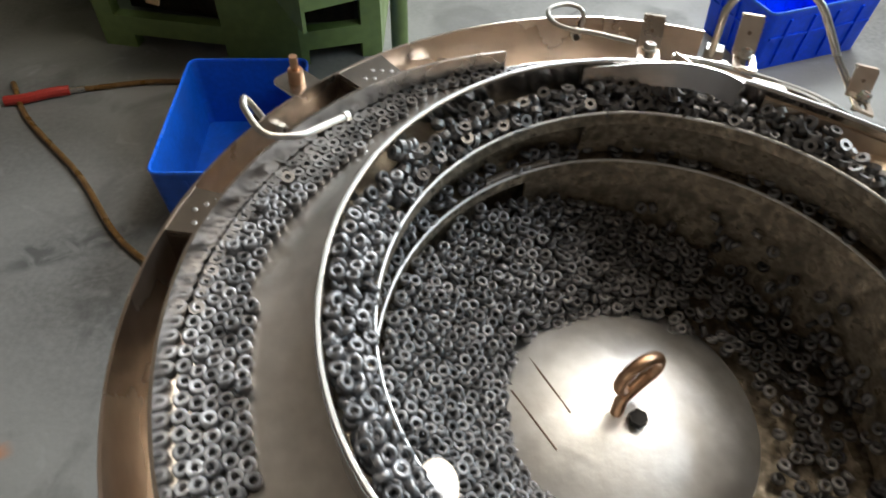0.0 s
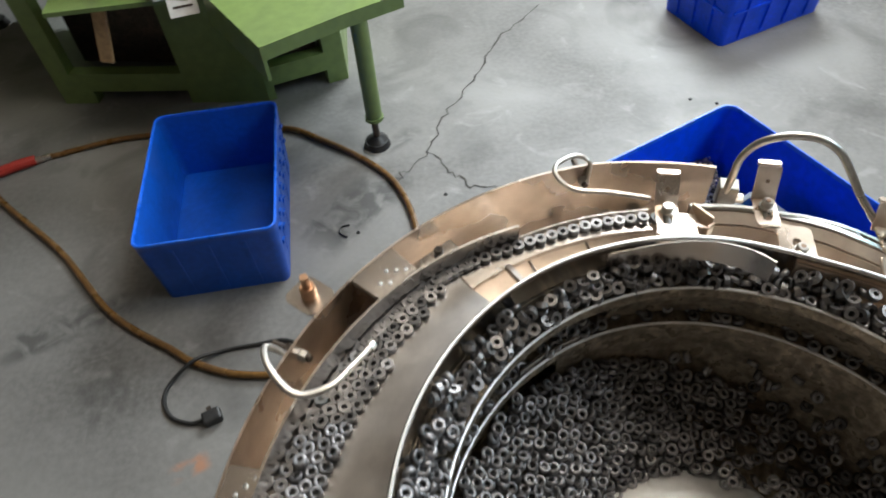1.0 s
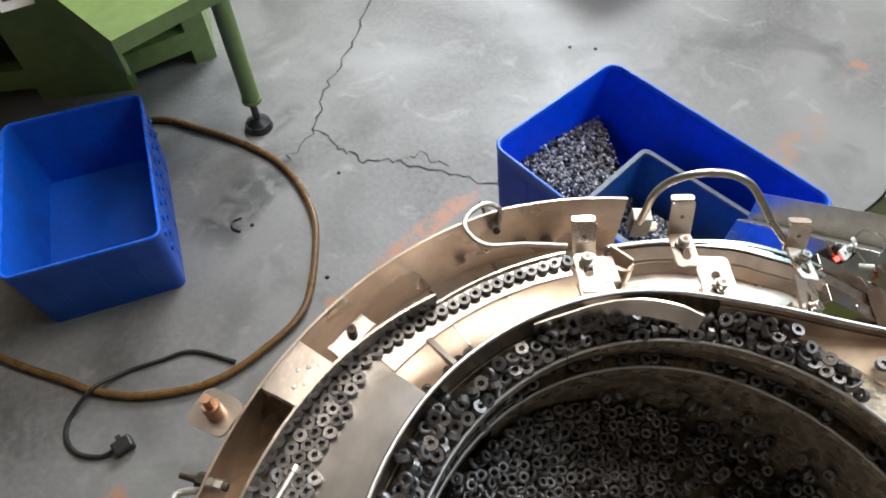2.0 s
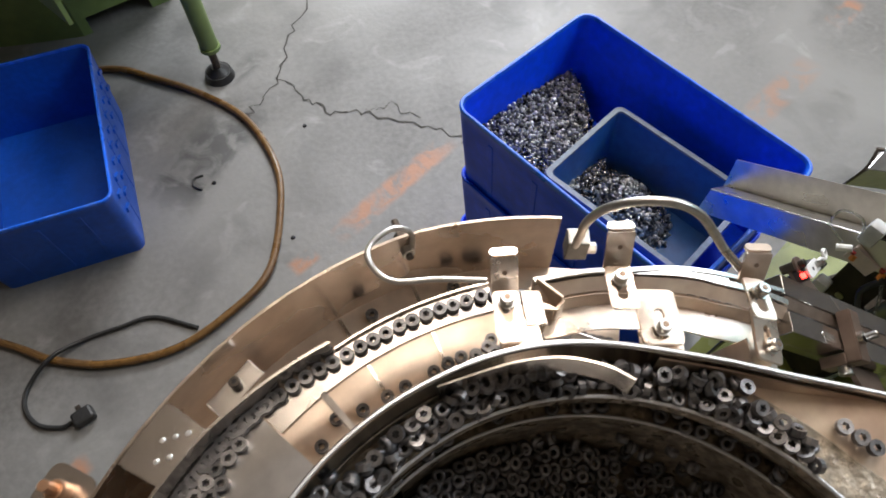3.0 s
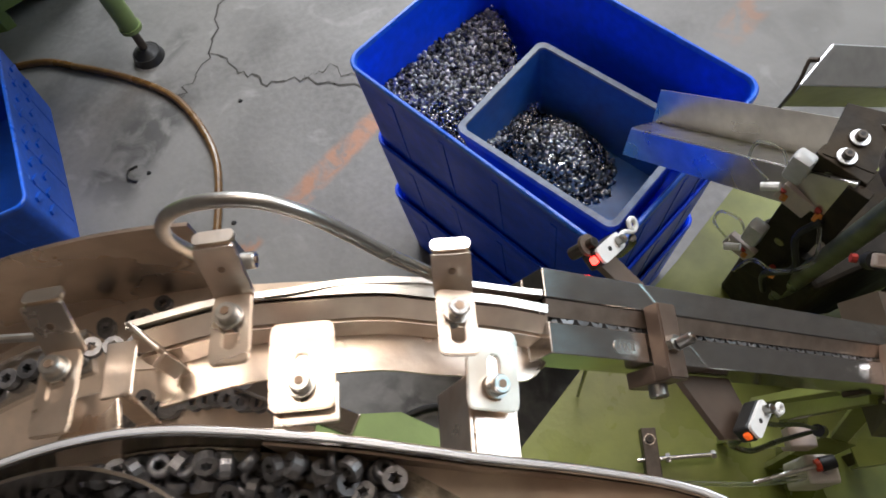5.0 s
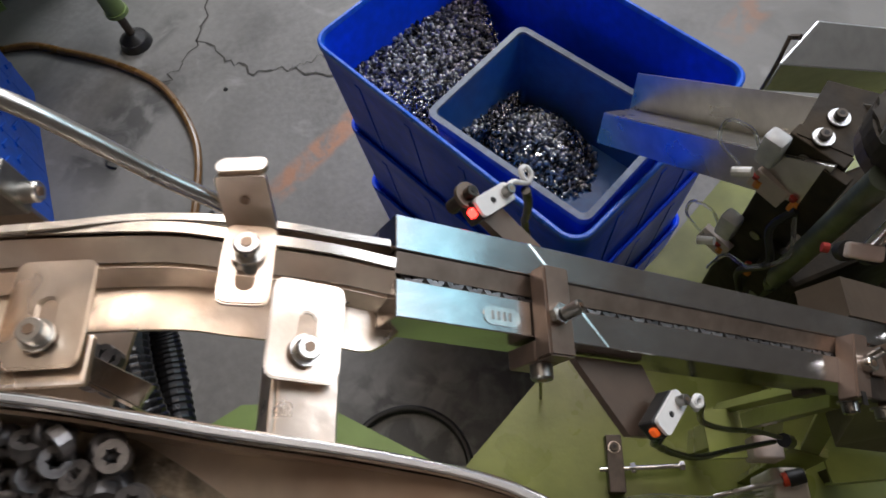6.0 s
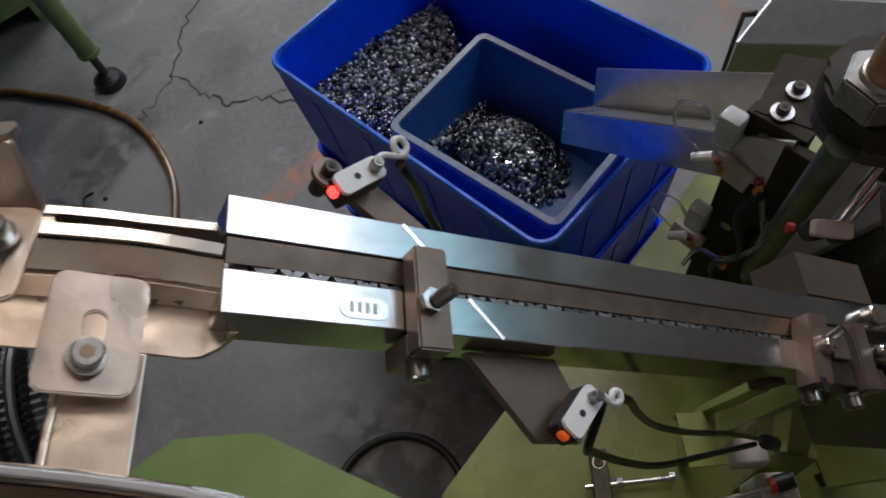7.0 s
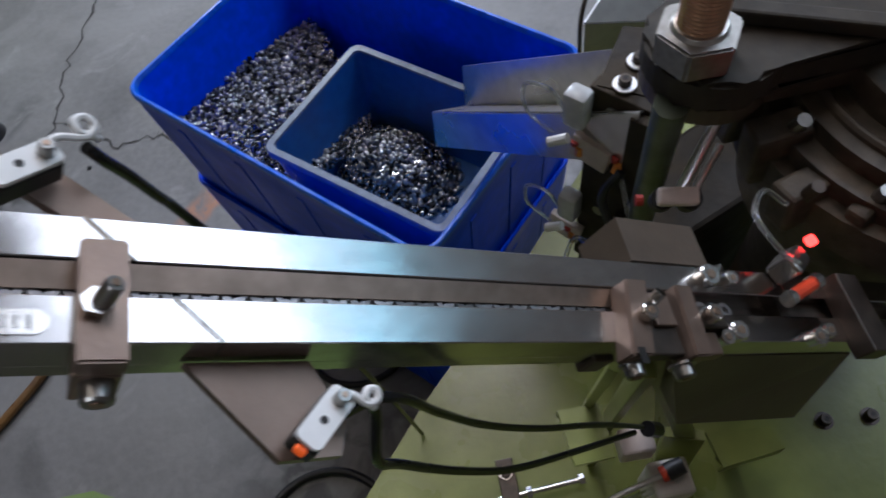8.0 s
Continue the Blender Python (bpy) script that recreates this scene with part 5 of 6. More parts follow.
places, top_nuts = [], []
for layer in range(3):
    r = 0.1640
    while r <= 0.240:
        a = 26 + rng.uniform(0, 2)
        while a < 224:
            a += math.degrees(0.0079 / r) * rng.uniform(0.85, 1.15)
            rr = r + rng.uniform(-1, 1) * 0.0016
            if rr > min(rim_r(a) - 0.0045, float(np.interp(a, [24, 30, 38, 47, 60, 70], [0.165, 0.172, 0.1755, 0.179, 0.181, 0.5]))) or (layer == 0 and rng.random() < 0.10) or (a < 40 and rng.random() < 0.12):
                continue
            z = pile_z(rr, a) - 0.0042 * layer + rng.uniform(-1, 1) * 0.0014
            if z < upper_z(a) + 0.0005:
                continue
            lying = rng.random() < 0.4
            m = spin(*polar(rr, a, z), 22 if lying else 75)
            if layer == 0 and 15 < a < 150 and len(top_nuts) < 280:
                top_nuts.append(m)
            else:
                places.append(m)
        r += 0.0072
for layer in range(2):
    for r in (0.1665, 0.1735):
        a = -30
        while a < 200:
            a += math.degrees(0.0079 / r) * rng.uniform(0.85, 1.15)
            if rng.random() < (0.30 if a < 95 else 0.62) * (1 - 0.4 * layer):
                places.append(spin(*polar(r + rng.uniform(-1, 1) * 0.0018, a, 1.1565 - 0.012 * max(0, a - 100) / 100 + 0.0032 * layer + rng.uniform(0, 0.001)), 18 + 20 * layer))
for r, a in ((0.1900, 28.8), (0.1908, 26.2), (0.1912, 23.9)):
    top_nuts.append(spin(*polar(r, a, 1.2005 + 0.25 * (r - 0.178)), 12))
joined_copies("nuts_on_spiral_tracks", NUT_V, NUT_F, places, NUT, "dark nuts riding on the spiral tracks of the bowl", "nuts")
single_nuts(top_nuts, "dark nut lying on top of the upper spiral track", "nuts on the upper track")

# nuts lying flat on the wide outer track
places = []
for row in range(5):
    a = 116.5 + (1.0 if row % 2 else 0)
    while a < 218:
        a += math.degrees(0.0084 / 0.24) * rng.uniform(0.97, 1.06)
        r = table(MID_R, a) - 0.0047 - 0.0073 * row
        inner = 0.2270 + 0.0025 * math.sin(radians(a * 9)) + (0.010 if a < 124 else 0)
        if r > inner:
            places.append(spin(*polar(r + rng.uniform(-1, 1) * 0.0006, a, lane_z(a) + 0.0003 + rng.uniform(0, 0.0008)), 5 if rng.random() < 0.85 else 25))
        if r > inner and row > 0 and rng.random() < 0.16 and a > 150:
            places.append(spin(*polar(r + rng.uniform(-1, 1) * 0.002, a, lane_z(a) + 0.0042), 16))
near = [m for m in places if m.translation.y > 0.315]
single_nuts(near, "dark nut lying flat in rows on the outer track", "nuts on the outer track")
joined_copies("nuts_on_outer_track", NUT_V, NUT_F, [m for m in places if m.translation.y <= 0.315], NUT, "dark nuts lying flat in rows on the outer track", "nuts")

# nuts resting on the pan beyond the first bracket
places = []
for k in range(26):
    a = 62 + 18 * (k / 25)
    places.append(spin(*polar(0.2035 + 0.0125 * (a - 62) / 18 + 0.0095 * (k % 2) + rng.uniform(-1, 1) * 0.001, a + rng.uniform(-0.4, 0.4), PAN_Z + 0.0002), 2))
single_nuts(places, "rejected dark nut lying flat on the return pan", "nuts resting on the pan")

# screws in the crate and in the bin
places = []
for layer in range(3):
    for x, y in hex_grid(-0.245, 0.12, -0.162, 0.162, 0.0078):
        x, y = x + rng.uniform(-1, 1) * 0.003, y + rng.uniform(-1, 1) * 0.003
        edge = min(0.158, 0.150 - 0.55 * max(0, x + 0.225))
        if x > -0.05 or abs(y) > 0.160 or y > edge + rng.uniform(-0.008, 0.008):
            continue
        z = 0.118 - 0.36 * (x + 0.20) - 0.10 * y - 0.25 * max(0, y - edge + 0.05) + 0.008 * math.sin(x * 40) * math.cos(y * 35) - 0.005 * layer + rng.uniform(-1, 1) * 0.003
        places.append(CRATE @ spin(x, y, z, 90))
joined_copies("screws_in_crate", SCREW_V, SCREW_F, places, SCREW_PILE, "heap of small shiny dark screws in the blue crate", "screws")
places = []
for layer in range(3):
    for x, y in hex_grid(-0.133, 0.12, -0.092, 0.092, 0.0078):
        x, y = x + rng.uniform(-1, 1) * 0.003, y + rng.uniform(-1, 1) * 0.003
        d = math.hypot((x + 0.040) / 0.100, (y - 0.022) / 0.074)
        if d > 1.0 + rng.uniform(-0.22, 0.16) or y > 0.092:
            continue
        z = 0.012 + 0.068 * max(0, 1 - d * d) - 0.005 * layer + rng.uniform(-1, 1) * 0.002
        places.append(BIN @ spin(x, y, max(z, 0.011), 90))
joined_copies("screws_in_bin", SCREW_V, SCREW_F, places, SCREW_PILE, "heap of small shiny dark screws in the small bin", "screws")

# ---- discharge chute over the bin ----
chute = thing("discharge_chute", "grey sheet steel chute sloping down over the bin", "chute")
low, high_ = Vector((0.688, 0.744, 0.650)), Vector((0.742, 0.492, 0.842))
way = (high_ - low).normalized()
side = Vector((way.y, -way.x, 0)).normalized() * -1
side = side if side.x > 0 else -side
norm = side.cross(way).normalized()
norm = norm if norm.z > 0 else -norm
CH = Matrix(((way.x, side.x, norm.x, low.x), (way.y, side.y, norm.y, low.y), (way.z, side.z, norm.z, low.z), (0, 0, 0, 1)))
run = (high_ - low).length
SECTION = [Vector((0.712, 0.7515, 0.6985)), Vector((0.7045, 0.7420, 0.6415)), Vector((0.6490, 0.7180, 0.6920)), Vector((0.6480, 0.7215, 0.6290))]
for name, p, q in zip(("chute_side", "chute_floor", "chute_lip"), SECTION, SECTION[1:]):
    n_ = (q - p).cross(way).normalized() * 0.0014
    far = way * run
    bm = bmesh.new()
    v = [bm.verts.new(c + d) for d in (Vector(), n_) for c in (p, q, q + far, p + far)]
    for f in ((0, 1, 2, 3), (7, 6, 5, 4), (0, 4, 5, 1), (1, 5, 6, 2), (2, 6, 7, 3), (3, 7, 4, 0)):
        bm.faces.new([v[k] for k in f])
    part(name, bm, CHUTE_SHEET, chute)
part("chute_edge", tube([SECTION[2], SECTION[2] + way * run * 0.5, SECTION[2] + way * run], 0.0011, 8, 2), ZINC, chute, "bright worn fold", True)
cover = thing("sheet_cover", "folded polished sheet steel cover beside the chute", "cover")
E_ = Vector((0.295, -0.052, -0.120))
b0, b1, b2 = Vector((0.822, 0.634, 0.839)), Vector((0.767, 0.609, 0.831)), Vector((0.784, 0.627, 0.765))
bm = bmesh.new()
for a, b, c, d in ((b1, b0, b0 + E_, b1 + E_), (b1, b1 + E_, b2 + E_, b2)):
    q = (b - a).cross(d - a).normalized() * 0.0015
    v = [bm.verts.new(p) for p in (a, b, c, d)] + [bm.verts.new(p - q) for p in (a, b, c, d)]
    for f in ((0, 1, 2, 3), (7, 6, 5, 4), (0, 4, 5, 1), (1, 5, 6, 2), (2, 6, 7, 3), (3, 7, 4, 0)):
        bm.faces.new([v[k] for k in f])
part("cover_sheet", bm, COVER_GREY, cover)
# pale tubes carry the glints along the cover's edges
for p, q in ((b1, b1 + E_), (b1, b0), (b0, b0 + E_), (b2, b2 + E_)):
    part("cover_edge", tube([p, p.lerp(q, 0.5), q], 0.0013, 8, 2), WHITE_ZINC, cover, "bright edge with its glint in the colour", True)
part("hinge_rod", tube([b2 + Vector((-0.003, 0.001, -0.006)), b1 + Vector((-0.004, 0.001, 0.0)), b1 + Vector((0.010, 0.012, 0.022))], 0.0022, 8, 4), BLACK_STEEL, cover, "black hinge rod", True)
part("hinge_pin", cyl(0.003, 0.010, Matrix.Translation((0.786, 0.627, 0.842)) @ pose(0, 0, 0, 60, 0, 30), 10), BLACK_STEEL, cover)

# ---- assembly machine that the rail feeds ----
machine = thing("assembly_machine", "green painted assembly machine with blackened steel tooling", "machine")
BED = 0.50
part("bed", prism([(0.330, 0.426), (0.348, 0.436), (0.474, 0.500), (0.679, 0.587), (0.93, 0.712), (1.35, 0.50), (1.20, -0.35), (0.55, -0.25), (0.42, 0.10)], BED - 0.04, BED), BED_GREEN, machine, "wide green bed plate")
part("plinth", prism([(0.43, 0.43), (0.90, 0.64), (1.28, 0.48), (1.15, -0.28), (0.58, -0.20)], 0.0, BED - 0.04), BED_GREEN, machine, "green cabinet under the bed")
# green straps that carry the rail's end


def strap(a, b, wide, thick, across, name="support_strap"):
    """A flat bar from a to b, its width along across."""
    a, b = Vector(a), Vector(b)
    way = (b - a).normalized()
    side = (Vector(across) - way * Vector(across).dot(way)).normalized()
    up = way.cross(side)
    m = Matrix(((way.x, side.x, up.x, a.x), (way.y, side.y, up.y, a.y), (way.z, side.z, up.z, a.z), (0, 0, 0, 1)))
    return part(name, box(0, (b - a).length, -wide / 2, wide / 2, -thick / 2, thick / 2, m, bevel=0.0006), BED_GREEN, machine, "green flat steel strap")


strap((0.569, 0.307, 0.945), (0.622, 0.287, 0.735), 0.0150, 0.006, (0.75, -0.65, 0))
strap((0.566, 0.305, 0.935), (0.590, 0.334, 0.690), 0.0150, 0.006, (0.5, 0.8, 0))
strap((0.557, 0.318, 0.920), (0.580, 0.352, 0.700), 0.0100, 0.006, (0.8, 0.5, 0))
strap((0.590, 0.334, 0.690), (0.600, 0.350, BED), 0.030, 0.008, (0.5, 0.8, 0))
strap((0.622, 0.287, 0.735), (0.640, 0.283, BED), 0.030, 0.008, (0.75, -0.65, 0))
part("green_flap", prism([(0.549, 0.352), (0.579, 0.339), (0.564, 0.300), (0.535, 0.311)], 0.7465, 0.750), BED_GREEN, machine, "small green sheet flap")
part("flap_edge", prism([(0.549, 0.352), (0.579, 0.339), (0.5785, 0.3375), (0.5485, 0.3505)], 0.735, 0.7464), BED_GREEN, machine)
part("green_lid", prism([(0.655, 0.283), (0.702, 0.2585), (0.699, 0.2385), (0.647, 0.254)], 0.6765, 0.680), BED_GREEN, machine, "small green lid")
part("lid_edge", prism([(0.699, 0.2385), (0.647, 0.254), (0.6475, 0.2555), (0.6995, 0.2400)], 0.662, 0.6764), BED_GREEN, machine)
part("lid_post", box(0.672, 0.684, 0.255, 0.267, BED, 0.6764), BLACK_STEEL, machine)
part("deck", prism([(0.650, 0.300), (0.634, 0.258), (0.610, 0.060), (0.95, -0.10), (1.15, 0.30), (0.75, 0.42)], BED + 0.0002, 0.606), BED_GREEN, machine, "raised green deck under the tail block")
for x, y in ((0.778, 0.2385), (0.815, 0.219), (0.885, 0.245)):
    hex_socket_screw(machine, Matrix.Translation((x, y, 0.606)), 0.0055, 0.008, BLACK_STEEL, "deck_bolt", "", 0.0085)
# stop with a threaded rod
stop = thing("threaded_stop", "blackened post with a zinc threaded rod on the green bed", "stop")
part("post", box(-0.0095, 0.0095, -0.045, 0.022, 0.0, 0.020, Matrix.Translation((0.5065, 0.372, BED)) @ pose(0, 0, 0, 0, 0, -22), bevel=0.001), BLACK_STEEL, stop)
hex_socket_screw(stop, Matrix.Translation((0.5085, 0.3785, BED + 0.020)), 0.0055, 0.006, BLACK_STEEL)
part("washer", cyl(0.0075, 0.0015, Matrix.Translation((0.5085, 0.3785, BED + 0.0202)), 20), ZINC, stop)
rod = part("rod", cyl(0.0032, 0.096, look((0.482, 0.3619, BED + 0.015), (0.425, 0.3819, BED + 0.015)), 12), ZINC, stop, "zinc threaded rod", True)
part("lock_nut", cyl(0.0066, 0.006, look((0.516, 0.350, BED + 0.015), (0.459, 0.370, BED + 0.015)), 6), ZINC, rod)
part("end_nut", cyl(0.0060, 0.006, look((0.570, 0.331, BED + 0.015), (0.513, 0.351, BED + 0.015)), 6), ZINC, rod)
# white air cylinder with a black and orange knob
valve = thing("small_air_cylinder", "pale air cylinder with a black and orange fitting", "air cylinder")
m = Matrix.Translation((0.5965, 0.2685, 0.708)) @ pose(0, 0, 0, 0, 0, -22)
part("cylinder_body", box(-0.0155, 0.0155, -0.014, 0.014, -0.05, 0.012, m, bevel=0.003), PALE_CAST, valve)
knob = part("knob", cyl(0.0072, 0.014, m @ pose(-0.004, 0.003, 0.0185, 0, 78, 12), 12, 0.0064), RUBBER, valve, smooth=True)
part("knob_ring", cyl(0.0060, 0.0045, m @ pose(-0.0085, 0.002, 0.0178, 0, 78, 12), 14), ORANGE_RED, knob, "orange sleeve")
part("knob_seat", cyl(0.0066, 0.003, m @ pose(0.003, 0.001, 0.0118), 14), ZINC, valve)
part("piston_rod", cyl(0.0022, 0.060, m @ pose(-0.0085, 0.002, 0.0178, 0, -102, 12), 10), ZINC, valve, smooth=True)
part("cylinder_head", box(-0.012, 0.014, -0.010, 0.010, -0.014, 0.012, Matrix.Translation((0.585, 0.302, 0.735)) @ pose(0, 0, 0, 0, 0, -24), bevel=0.002), PINKISH, valve)
part("clear_hose", tube([(0.585, 0.268, 0.715), (0.565, 0.272, 0.712), (0.54, 0.285, 0.66), (0.52, 0.31, 0.55), (0.50, 0.32, 0.51)], 0.003, 8), CLEAR, valve, smooth=True)

# manifold strip with two air fittings in front of the chute
manifold = thing("valve_manifold", "blackened manifold strip with air fittings and clear tubes", "manifold")
sid = Vector((0.354, -0.935, 0)).normalized()
axis = Vector((0, 0, -1))
nrm = Vector((-0.935, -0.354, 0)).normalized()
MF = Matrix(((axis.x, sid.x, nrm.x, 0.7010), (axis.y, sid.y, nrm.y, 0.4912), (axis.z, sid.z, nrm.z, 0.885), (0, 0, 0, 1)))
part("strip", box(0.004, 0.260, -0.022, 0.030, -0.014, 0.0, MF, bevel=0.001), OILY, manifold)
part("head_plate", prism([(0.697, 0.508), (0.724, 0.470), (0.790, 0.505), (0.752, 0.545)], 0.876, 0.882), OILY, manifold, "flat blackened head plate")
for x, y in ((0.735, 0.5064), (0.7121, 0.4948)):
    s_ = hex_socket_screw(manifold, Matrix.Translation((x, y, 0.8832)), 0.0052, 0.008, BLACK_STEEL, "cap_screw", "black cap screw on a bright washer", 0.0092)
    part("bright_washer", cyl(0.0090, 0.0014, Matrix.Translation((x, y, 0.8838)), 24), WHITE_ZINC, s_)
for x in (0.022, 0.160):
    part("push_fitting", box(x - 0.018, x + 0.018, -0.036, -0.016, 0.0004, 0.018, MF, bevel=0.004), CLEAR_GREY, manifold, "grey translucent fitting block", True)
    part("fitting_plate", box(x + 0.040, x + 0.068, -0.020, 0.016, 0.0004, 0.008, MF @ pose(0, 0, 0, 0, 0, -8), bevel=0.0008), PINKISH, manifold, "pale metal plate")
    for y, dx in ((-0.0225, 0.050), (0.0155, 0.046)):
        part("amber_fitting", cyl(0.0045, 0.010, MF @ pose(x + dx, y, 0.006, 0, 90 if y < 0 else 50, 0), 8), AMBER, manifold, "amber brass fitting")
        part("fitting_collar", cyl(0.0036, 0.004, MF @ pose(x + dx - 0.006, y - 0.004, 0.008, 0, 90, 0), 8), RED_PLASTIC, manifold)
    part("pale_sleeve", cyl(0.0048, 0.018, MF @ pose(x + 0.036, -0.030, 0.014, 70, 0, 30), 10), CARD, manifold, smooth=True)
    part("tube_loop", tube([MF @ Vector(q) for q in ((x, -0.034, 0.016), (x - 0.020, -0.046, 0.020), (x - 0.012, -0.068, 0.020), (x + 0.020, -0.068, 0.018), (x + 0.038, -0.044, 0.014))], 0.0016, 8), CLEAR, manifold, "loop of clear air tube", True)
    part("strip_screw", cyl(0.0058, 0.0014, MF @ pose(x, 0.0, 0.0004), 18), DULL_ZINC, manifold)
    part("strip_block", box(x - 0.014, x + 0.080, 0.018, 0.040, 0.0002, 0.010, MF, bevel=0.001), OILY, manifold)
part("black_hose", tube([MF @ Vector(q) for q in ((0.07, 0.020, 0.012), (0.10, 0.012, 0.024), (0.14, 0.030, 0.030), (0.20, 0.010, 0.022), (0.25, 0.020, 0.012))], 0.004, 8), RUBBER, manifold, smooth=True)
part("clear_hose", tube([MF @ Vector(q) for q in ((0.075, 0.022, 0.014), (0.11, 0.040, 0.030), (0.16, 0.018, 0.034), (0.19, -0.010, 0.022), (0.24, -0.02, 0.02))], 0.0024, 8), CLEAR, manifold, smooth=True)

# press head: column, rounded plate with a large nut and threaded post, and the dark wheel
turret = thing("press_head", "dark oily press head with a large nut on a threaded post", "press head")
col_a, col_b = Vector((0.6735, 0.4175, 0.958)), Vector((0.740, 0.476, BED))
part("column", cyl(0.0105, (col_b - col_a).length, look(col_a, col_a * 2 - col_b), 24), material("greenish_column_steel", (0.16, 0.19, 0.14), 0.33, 0.5, 60, 0.2, 0.1, stain=(0.09, 0.10, 0.06), stain_scale=20), turret, "oily greenish steel column", True)
plate_line = [(0.712 + 0.041 * math.cos(radians(a)), 0.430 + 0.041 * math.sin(radians(a))) for a in range(60, 291, 10)] + [(0.800, 0.362), (0.830, 0.430)]
bm = prism(plate_line, 0.958, 0.981)
bmesh.ops.bevel(bm, geom=list(bm.edges), offset=0.003, segments=2, affect="EDGES")
part("head_plate", bm, PLATE_OIL, turret, "rounded flange plate", True)
part("rim_band", prism([(0.716 + (x - 0.716) * 0.96, 0.430 + (y - 0.430) * 0.96) for x, y in plate_line], 0.945, 0.9578), BROWN_CAST, turret, "brown worn edge under the flange")
nut_m = Matrix.Translation((0.6905, 0.4255, 0.9815)) @ pose(0, 0, 0, 0, 0, 6)
bm = cyl(0.0245, 0.021, nut_m, 6)
bmesh.ops.bevel(bm, geom=list(bm.edges), offset=0.0014, segments=2, affect="EDGES")
part("hex_nut", bm, DULL_ZINC, turret, "large worn hexagon nut")
part("post_washer", cyl(0.0165, 0.003, nut_m @ Matrix.Translation((0, 0, 0.0205)), 32, 0.0145), ZINC, turret, smooth=True)
part("threaded_post", tube([nut_m @ Vector((0, 0, z * 0.1)) for z in (0.19, 0.5, 0.8, 1.6)], 0.0132, 16, 24, [1.0, 0.95]), BRASS, turret, "coppery threaded post", True)
WHEEL = Vector((0.850, 0.344, 0.0))
for r, z0, z1, mat in ((0.132, 0.885, 0.915, WHEEL_OIL), (0.122, 0.915, 0.928, WHEEL_OIL), (0.108, 0.928, 0.940, WHEEL_OIL), (0.080, 0.940, 0.960, WHEEL_OIL), (0.110, 0.82, 0.885, WHEEL_OIL), (0.07, BED, 0.82, OILY)):
    part("wheel_disc", cyl(r, z1 - z0, Matrix.Translation((WHEEL.x, WHEEL.y, z0)), 56), mat, turret, smooth=True)
lump = random.Random(21)
for k in range(22):
    a = 2 * math.pi * k / 22
    w, d, h = lump.uniform(0.006, 0.012), lump.uniform(0.010, 0.020), lump.uniform(0.012, 0.026)
    place = Matrix.Translation((WHEEL.x, WHEEL.y, 0)) @ Matrix.Rotation(a + lump.uniform(-0.06, 0.06), 4, "Z") @ Matrix.Translation((0.122 + lump.uniform(-0.006, 0.012), 0, 0.912))
    block = part("station_block", box(-d, d, -w, w, -0.020, h, place @ pose(0, 0, 0, lump.uniform(-8, 8), lump.uniform(-10, 10), lump.uniform(-15, 15)), bevel=0.003), WHEEL_OIL, turret, "oily station block on the wheel")
    part("station_pin", cyl(lump.uniform(0.003, 0.006), 0.016, place @ pose(lump.uniform(-0.01, 0.01), lump.uniform(-0.006, 0.006), h - 0.004, lump.uniform(-20, 20), 0, 0), 10), BLACK_STEEL if k % 2 else DULL_ZINC, block, "", True)
part("head_rib", box(-0.075, 0.075, -0.006, 0.006, 0.0, 0.010, Matrix.Translation((0.772, 0.385, 0.9812)) @ pose(0, 0, 0, 0, 0, -48), bevel=0.002), PLATE_OIL, turret, "brown worn rib on the flange plate")
part("wheel_ring", tube([(WHEEL.x + 0.094 * math.cos(radians(a)), WHEEL.y + 0.094 * math.sin(radians(a)), 0.9405) for a in range(0, 361, 15)], 0.004, 10, 3), WHEEL_OIL, turret, smooth=True)
for k, (a, b) in enumerate((((0.706, 0.405, 0.935), (0.670, 0.392, 0.894)), ((0.713, 0.402, 0.905), (0.690, 0.394, 0.883)))):
    part("guide_rod", cyl(0.0036 - 0.001 * k, (Vector(a) - Vector(b)).length, look(b, Vector(b) * 2 - Vector(a)), 12), ZINC, turret, "bright guide rod", True)
m = Matrix.Translation((0.6690, 0.3905, 0.896)) @ pose(0, 0, 0, 25, 0, -35)
part("rod_clamp", box(-0.013, 0.013, -0.006, 0.006, -0.005, 0.005, m, bevel=0.002), PINKISH, turret, "pale clamp on the guide rods")
part("clamp_knob", cyl(0.008, 0.014, m @ pose(-0.008, 0, -0.020, 0, 0, 0), 12), RUBBER, turret, smooth=True)
part("clamp_knob", cyl(0.008, 0.014, m @ pose(0.010, 0, -0.022, 0, 0, 0), 12), RUBBER, turret, smooth=True)
part("clamp_cap", cyl(0.004, 0.005, m @ pose(-0.020, 0.0, -0.014, 0, -90, 0), 10), RED_PLASTIC, turret)
part("gear_housing", box(0.715, 0.98, 0.43, 0.53, BED, 0.70, bevel=0.006), OILY, turret, "black oily gear housing")
# red marked fittings by the rail's tail
fit_ = thing("air_fitting", "small metal air fitting with a red sleeve and clear tube", "fitting")
fm = RAIL @ pose(0.386, 0.0205, 0.010, 0, -8, 20)
part("sleeve", cyl(0.0036, 0.020, fm @ pose(0, 0, 0, 0, 90, 0), 10), ORANGE_RED, fit_)
part("collar", cyl(0.0042, 0.005, fm @ pose(-0.005, 0, 0, 0, 90, 0), 10), ZINC, fit_)
part("collar", cyl(0.0046, 0.006, fm @ pose(0.020, 0, 0, 0, 90, 0), 10), ZINC, fit_)
m = RAIL @ pose(0.403, 0.0425, 0.012, 0, 0, 30)
